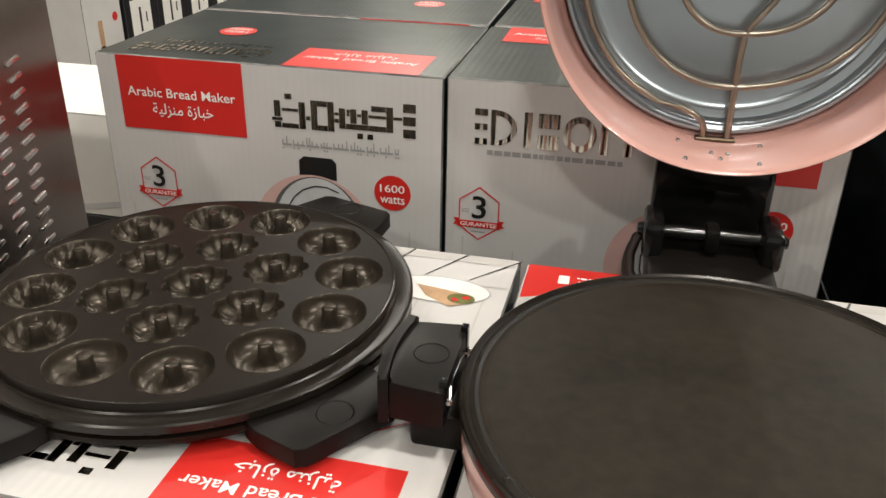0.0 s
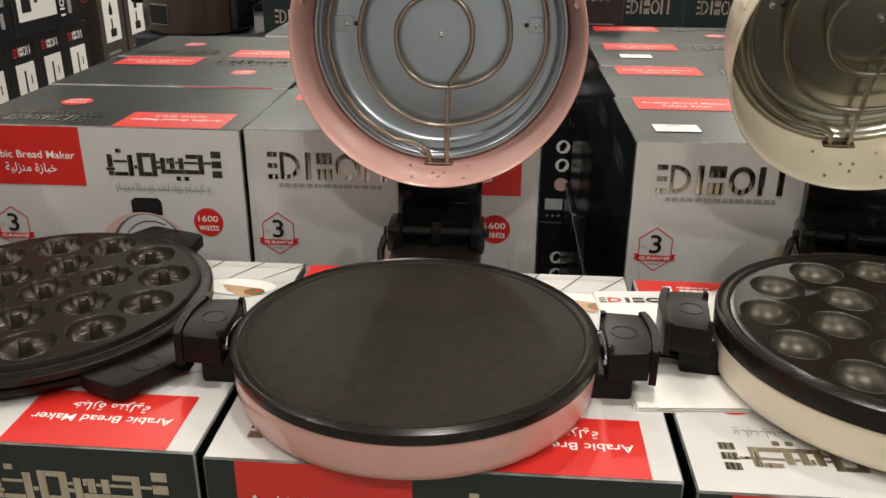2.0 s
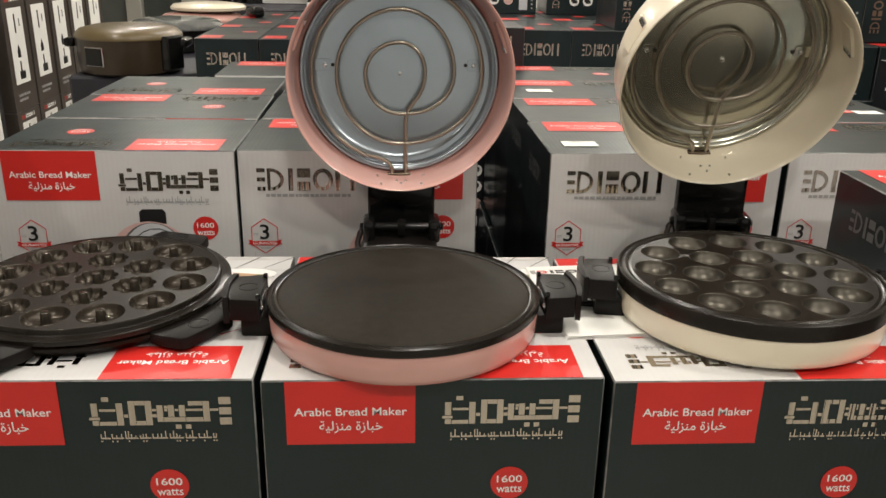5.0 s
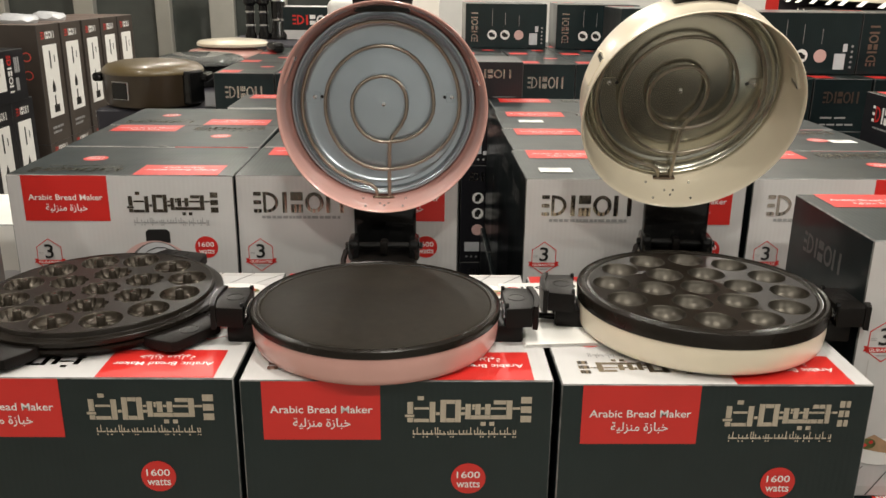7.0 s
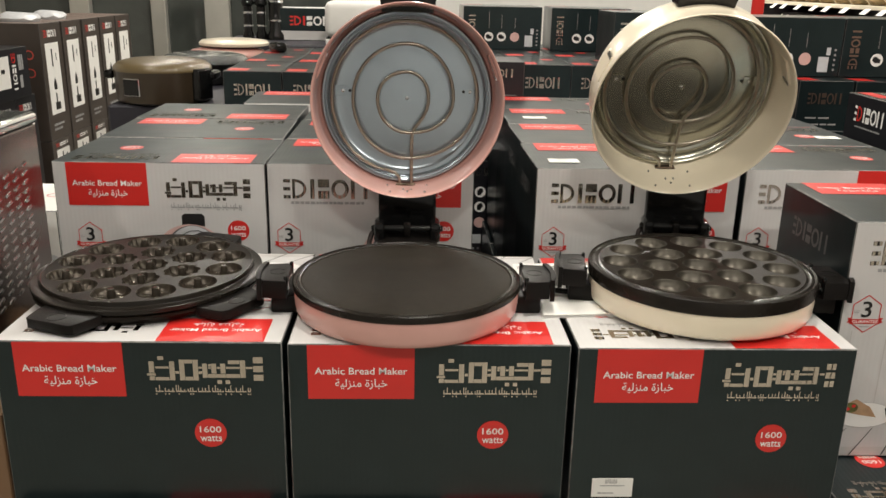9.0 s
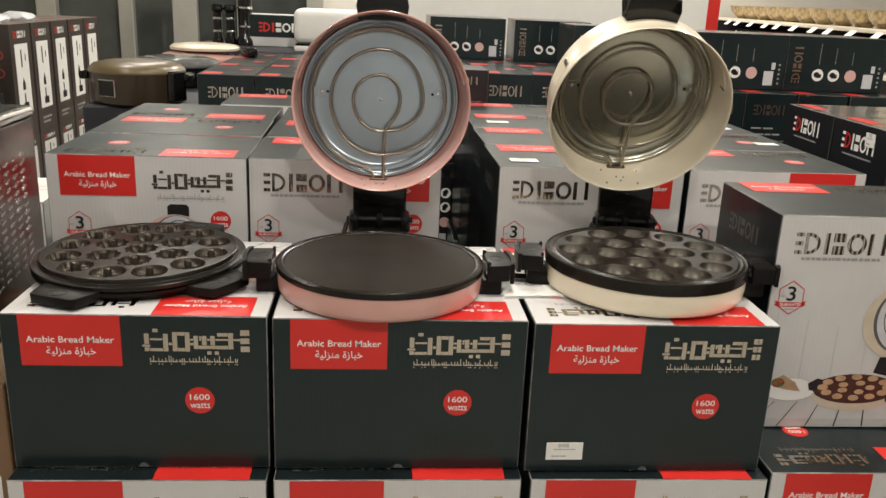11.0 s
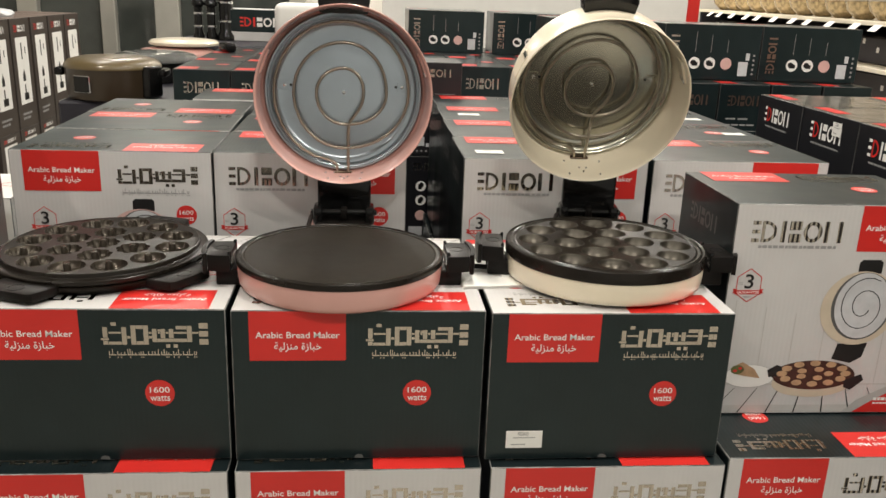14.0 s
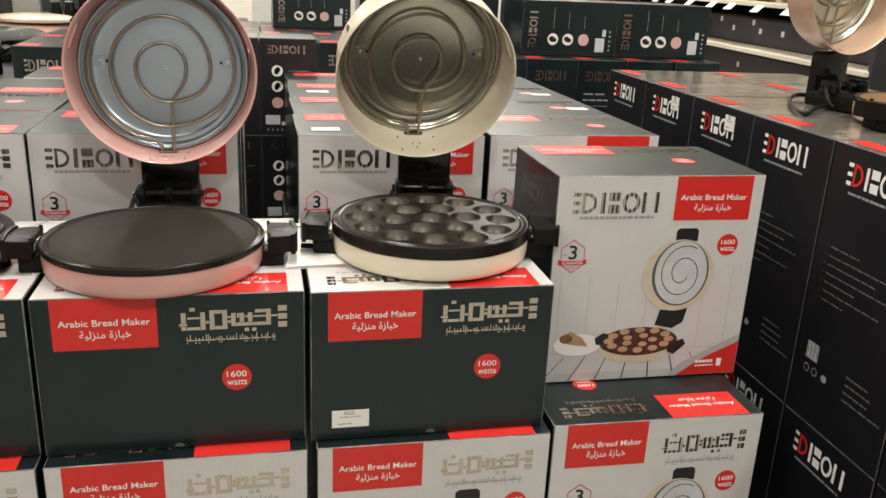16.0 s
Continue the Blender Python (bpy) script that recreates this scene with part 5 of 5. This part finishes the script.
# ---- pots and small appliances behind ----
def pot(m, body, top, label, r=0.165, h=0.12, glass=False, knob=M_GLOSSBLK, panel=False):
    ob = thing("cooking_pot", label, "pot", m, "pots behind the stack")
    bm = bmesh.new()
    lathe(bm, [(0, 0), (r * 0.93, 0), (r * 0.98, 0.006), (r, 0.02), (r * 1.01, h), (r * 0.985, h), (r * 0.97, 0.02), (0, 0.012)], 56)
    part("body", bm, body, ob, smooth=40)
    bm = bmesh.new()
    lathe(bm, [(r * 1.03, h), (r * 1.035, h + 0.006), (r * 1.01, h + 0.016), (r * 0.92, h + 0.030), (r * 0.7, h + 0.040), (r * 0.35, h + 0.045), (0, h + 0.046)], 56)
    part("lid", bm, top, ob, smooth=50)
    for a in (0, 180):
        bm = bmesh.new()
        add_box(bm, r * 0.98, r + 0.035, -0.055, 0.055, h * 0.72, h * 0.98, 0.010, 3)
        bm.transform(pose(0, 0, 0, 0, 0, a))
        part("handle", bm, M_GLOSSBLK, ob, "black side handle")
    if panel:
        bm = bmesh.new()
        add_box(bm, -0.037, 0.037, -r - 0.006, -r + 0.012, 0.032, 0.098, 0.003)
        bm.transform(pose(0, 0, 0, 0, 0, -24))
        pf = part("panel_frame", bm, M_CHROME, ob, "bright frame")
        bm = bmesh.new()
        add_box(bm, -0.033, 0.033, -r - 0.0085, -r - 0.005, 0.036, 0.094, 0.001)
        bm.transform(pose(0, 0, 0, 0, 0, -24))
        part("display_panel", bm, M_GLOSSBLK, pf, "black glossy panel")
        bm = bmesh.new()
        add_box(bm, r * 0.86, r + 0.022, -0.06, 0.03, 0.012, h + 0.012, 0.008, 3)
        bm.transform(pose(0, 0, 0, 0, 0, -20))
        part("hinge_block", bm, M_GLOSSBLK, ob, "glossy black hinge block")
    return ob


bm = bmesh.new()
add_box(bm, -1.03, -0.605, 2.43, 4.10, 0.0, 0.805, 0.01)
tagged(part("side_counter", bm, M_NAVY), "dark counter that carries the pots", "counter")
pot(pose(-0.855, 2.580, 0.806), M_POTSIDE, M_POT, "olive-brown electric pot with a black glossy panel", 0.177, 0.118, panel=True)
M_CLEAR = bpy.data.materials.new("clear_lid_glass")
M_CLEAR.use_nodes = True
M_CLEAR.node_tree.nodes["Principled BSDF"].inputs["Transmission Weight"].default_value = 0.85
M_CLEAR.node_tree.nodes["Principled BSDF"].inputs["Roughness"].default_value = 0.08
M_CLEAR.node_tree.nodes["Principled BSDF"].inputs["Base Color"].default_value = (0.7, 0.72, 0.7, 1)
pot(pose(-0.845, 3.24, 0.806), M_GLOSSBLK, M_CLEAR, "black pot with a clear glass lid", 0.19, 0.090)
pot(pose(-0.861, 3.83, 0.806), M_ENAMEL_PINK, M_ENAMEL_PINK, "pink enamelled pot with a black grip", 0.198, 0.072)
bm = bmesh.new()
lathe(bm, [(0, 0.0), (0.162, 0.0), (0.180, 0.005), (0.182, 0.017), (0.168, 0.029), (0.108, 0.036), (0, 0.037)], 56)
tagged(part("serving_dish", bm, M_ENAMEL_CREAM, at=pose(-0.831, 3.850, 0.9255)), "shallow cream dish upside down on the pink pot", "dish")
bm = bmesh.new()
add_box(bm, -0.028, 0.028, -0.05, 0.05, 0.0, 0.045, 0.016, 4)
tagged(part("pot_grip", bm, M_GLOSSBLK, at=pose(-0.515, 3.27, 0.941, 0, 0, 30)), "loose glossy black grip on a small carton", "grip")


def jug(x, y, z, r, h):
    ob = thing("blender_jug", "dark glass blender jug with bright bands", "jug", pose(x, y, z), "blender jugs")
    bm = bmesh.new()
    lathe(bm, [(0, 0), (r * 1.1, 0), (r * 1.1, 0.03), (r * 0.8, 0.06), (r * 0.85, h * 0.8), (r * 1.25, h * 0.86), (r * 1.25, h * 0.9), (r * 1.0, h), (0, h)], 32)
    part("body", bm, M_GLOSSBLK, ob, smooth=35)
    for f in (0.3, 0.62):
        bm = bmesh.new()
        lathe(bm, [(r * 0.84, h * f), (r * 0.90, h * f + 0.004), (r * 0.90, h * f + 0.012), (r * 0.84, h * f + 0.016)], 32)
        part("band", bm, M_CHROME, ob, "bright metal band")
    return ob


jug(-0.965, 5.02, 0.885, 0.034, 0.26)
jug(-0.880, 5.02, 0.885, 0.034, 0.26)
jug(-0.785, 5.03, 0.885, 0.056, 0.38)
bm = bmesh.new()
add_box(bm, -1.12, 0.22, 4.55, 5.42, 0.0, 0.884, 0.01)
tagged(part("rear_counter", bm, M_NAVY), "dark counter behind the pots", "counter")


def toaster_and_box():
    ob = thing("kettle_carton", "dark and white carton with a red-initialled wordmark", "box", pose(-0.570, 5.15, 0.885))
    bm, mats = plain_box(0.40, 0.30, 0.205, M_WHITE)
    part("carton", bm, mats, ob, smooth=0)
    fr = face_frame((-0.20, -0.15, 0.205), (1, 0, 0), (0, 0, -1))
    d = part("dark_panel", printed(bmesh.new(), [rect(0.002, 0.002, 0.398, 0.145)], fr), M_DARK, ob, "dark upper panel", smooth=0)
    a, b = mark_shapes(0.080, 0.050, 0.27, 0.060)
    part("wordmark", printed(bmesh.new(), b[1:], fr, 0.0010), M_INK, d, smooth=0)
    part("wordmark_accent", printed(bmesh.new(), a + b[:1], fr, 0.0010), M_RED, d, smooth=0)
    ob = thing("bread_bin", "rounded white plastic bread bin with a dark base line", "bread bin", pose(-0.205, 4.76, 0.885))
    bm = bmesh.new()
    add_box(bm, -0.220, 0.220, -0.16, 0.16, 0.045, 0.262, 0.045, 5)
    part("body", bm, M_WHITEPL, ob)
    bm = bmesh.new()
    add_box(bm, -0.212, 0.212, -0.153, 0.153, 0.036, 0.046, 0.002)
    part("shadow_gap", bm, M_GLOSSBLK, ob)
    bm = bmesh.new()
    add_box(bm, -0.217, 0.217, -0.157, 0.157, 0.0, 0.036, 0.008, 2)
    part("base", bm, M_WHITEPL, ob)


toaster_and_box()
# ---- shelving behind at the far side ----
def shelving():
    ob = thing("shelf_unit", "dark shop shelving with cream edges and price tags", "shelf", pose(2.86, 4.3, 0, 0, 0, -5))
    for z in (0.30, 0.62, 0.925, 1.160):
        bm = bmesh.new()
        add_box(bm, 0.0, 0.55, -2.2, 2.2, z, z + 0.022, 0.002)
        part("shelf_board", bm, M_SHELF, ob, "cream shelf board")
    bm = bmesh.new()
    add_box(bm, 0.54, 0.57, -2.2, 2.2, 0.0, 1.157)
    part("back_panel", bm, M_NAVY, ob, "dark back panel", smooth=0)
    for y in (-2.2, 0.0, 2.2):
        bm = bmesh.new()
        add_box(bm, 0.02, 0.55, y - 0.015, y + 0.015, 0.0, 1.159, 0.003)
        part("upright_post", bm, M_NAVY, ob)
    tag = None
    for k in range(15):
        y = -2.1 + k * 0.28 + 0.03 * math.sin(k * 2.1)
        at = pose(-0.003, y, 1.166, 0, 48, 0)
        if tag is None:
            bm = bmesh.new()
            add_box(bm, -0.002, 0.0, -0.042, 0.042, -0.050, 0.0, 0.0006)
            tag = part("price_tag", bm, M_PAPER, ob, "white price tag", at=at)
        else:
            again("price_tag", tag, ob, at)
    rnd = random.Random(4)
    small = None
    for k in range(46):
        at = pose(0.10 + rnd.random() * 0.06, -2.1 + 4.2 * rnd.random(), rnd.choice((0.98, 1.03, 1.07, 0.70, 0.78, 0.84)))
        if small is None:
            bm = bmesh.new()
            add_box(bm, -0.002, 0.0, -0.014, 0.014, -0.014, 0.014, 0.0005)
            small = part("hang_tag", bm, M_PAPER, ob, "small white tag", at=at)
        else:
            again("hang_tag", small, ob, at)
    bm = bmesh.new()
    add_box(bm, 0.17, 0.5, -2.15, 2.15, 0.948, 1.095, 0.01)
    part("goods_block", bm, M_NAVY, ob, "dark packed goods")
    bm = bmesh.new()
    add_box(bm, 0.17, 0.5, -2.15, 2.15, 0.643, 0.90, 0.01)
    part("goods_block", bm, M_NAVY, ob, "dark packed goods")
    return ob


shelf = shelving()
bowl = None
for k in range(16):
    m = shelf.matrix_basis @ pose(0.17, -2.05 + k * 0.27, 1.1825)
    if bowl is None:
        bm = bmesh.new()
        lathe(bm, [(0, 0), (0.045, 0), (0.055, 0.008), (0.100, 0.050), (0.118, 0.100), (0.121, 0.102), (0.112, 0.098), (0.095, 0.052), (0.05, 0.014), (0, 0.010)], 32)
        b = part("glass_bowl", bm, M_GLASSWARE, smooth=40)
        bowl = b.data
    else:
        b = new("glass_bowl", bowl)
    b.matrix_basis = m
    tagged(b, "amber patterned glass bowl with painted highlights on the shelf edge", "bowl", "glass bowls on the shelf")

# freestanding partition with a red edge
ob = thing("partition", "white partition panel with a red edge strip", "partition", pose(1.55, 4.75, 0, 0, 0, 0))
bm = bmesh.new()
add_box(bm, -1.3, 0.72, -0.03, 0.03, 0.0, 2.2, 0.003)
part("panel", bm, M_WHITEPL, ob)
bm = bmesh.new()
add_box(bm, 0.72, 0.80, -0.035, 0.035, 0.0, 2.2, 0.003)
part("edge_strip", bm, M_RED, ob, "red edge strip")
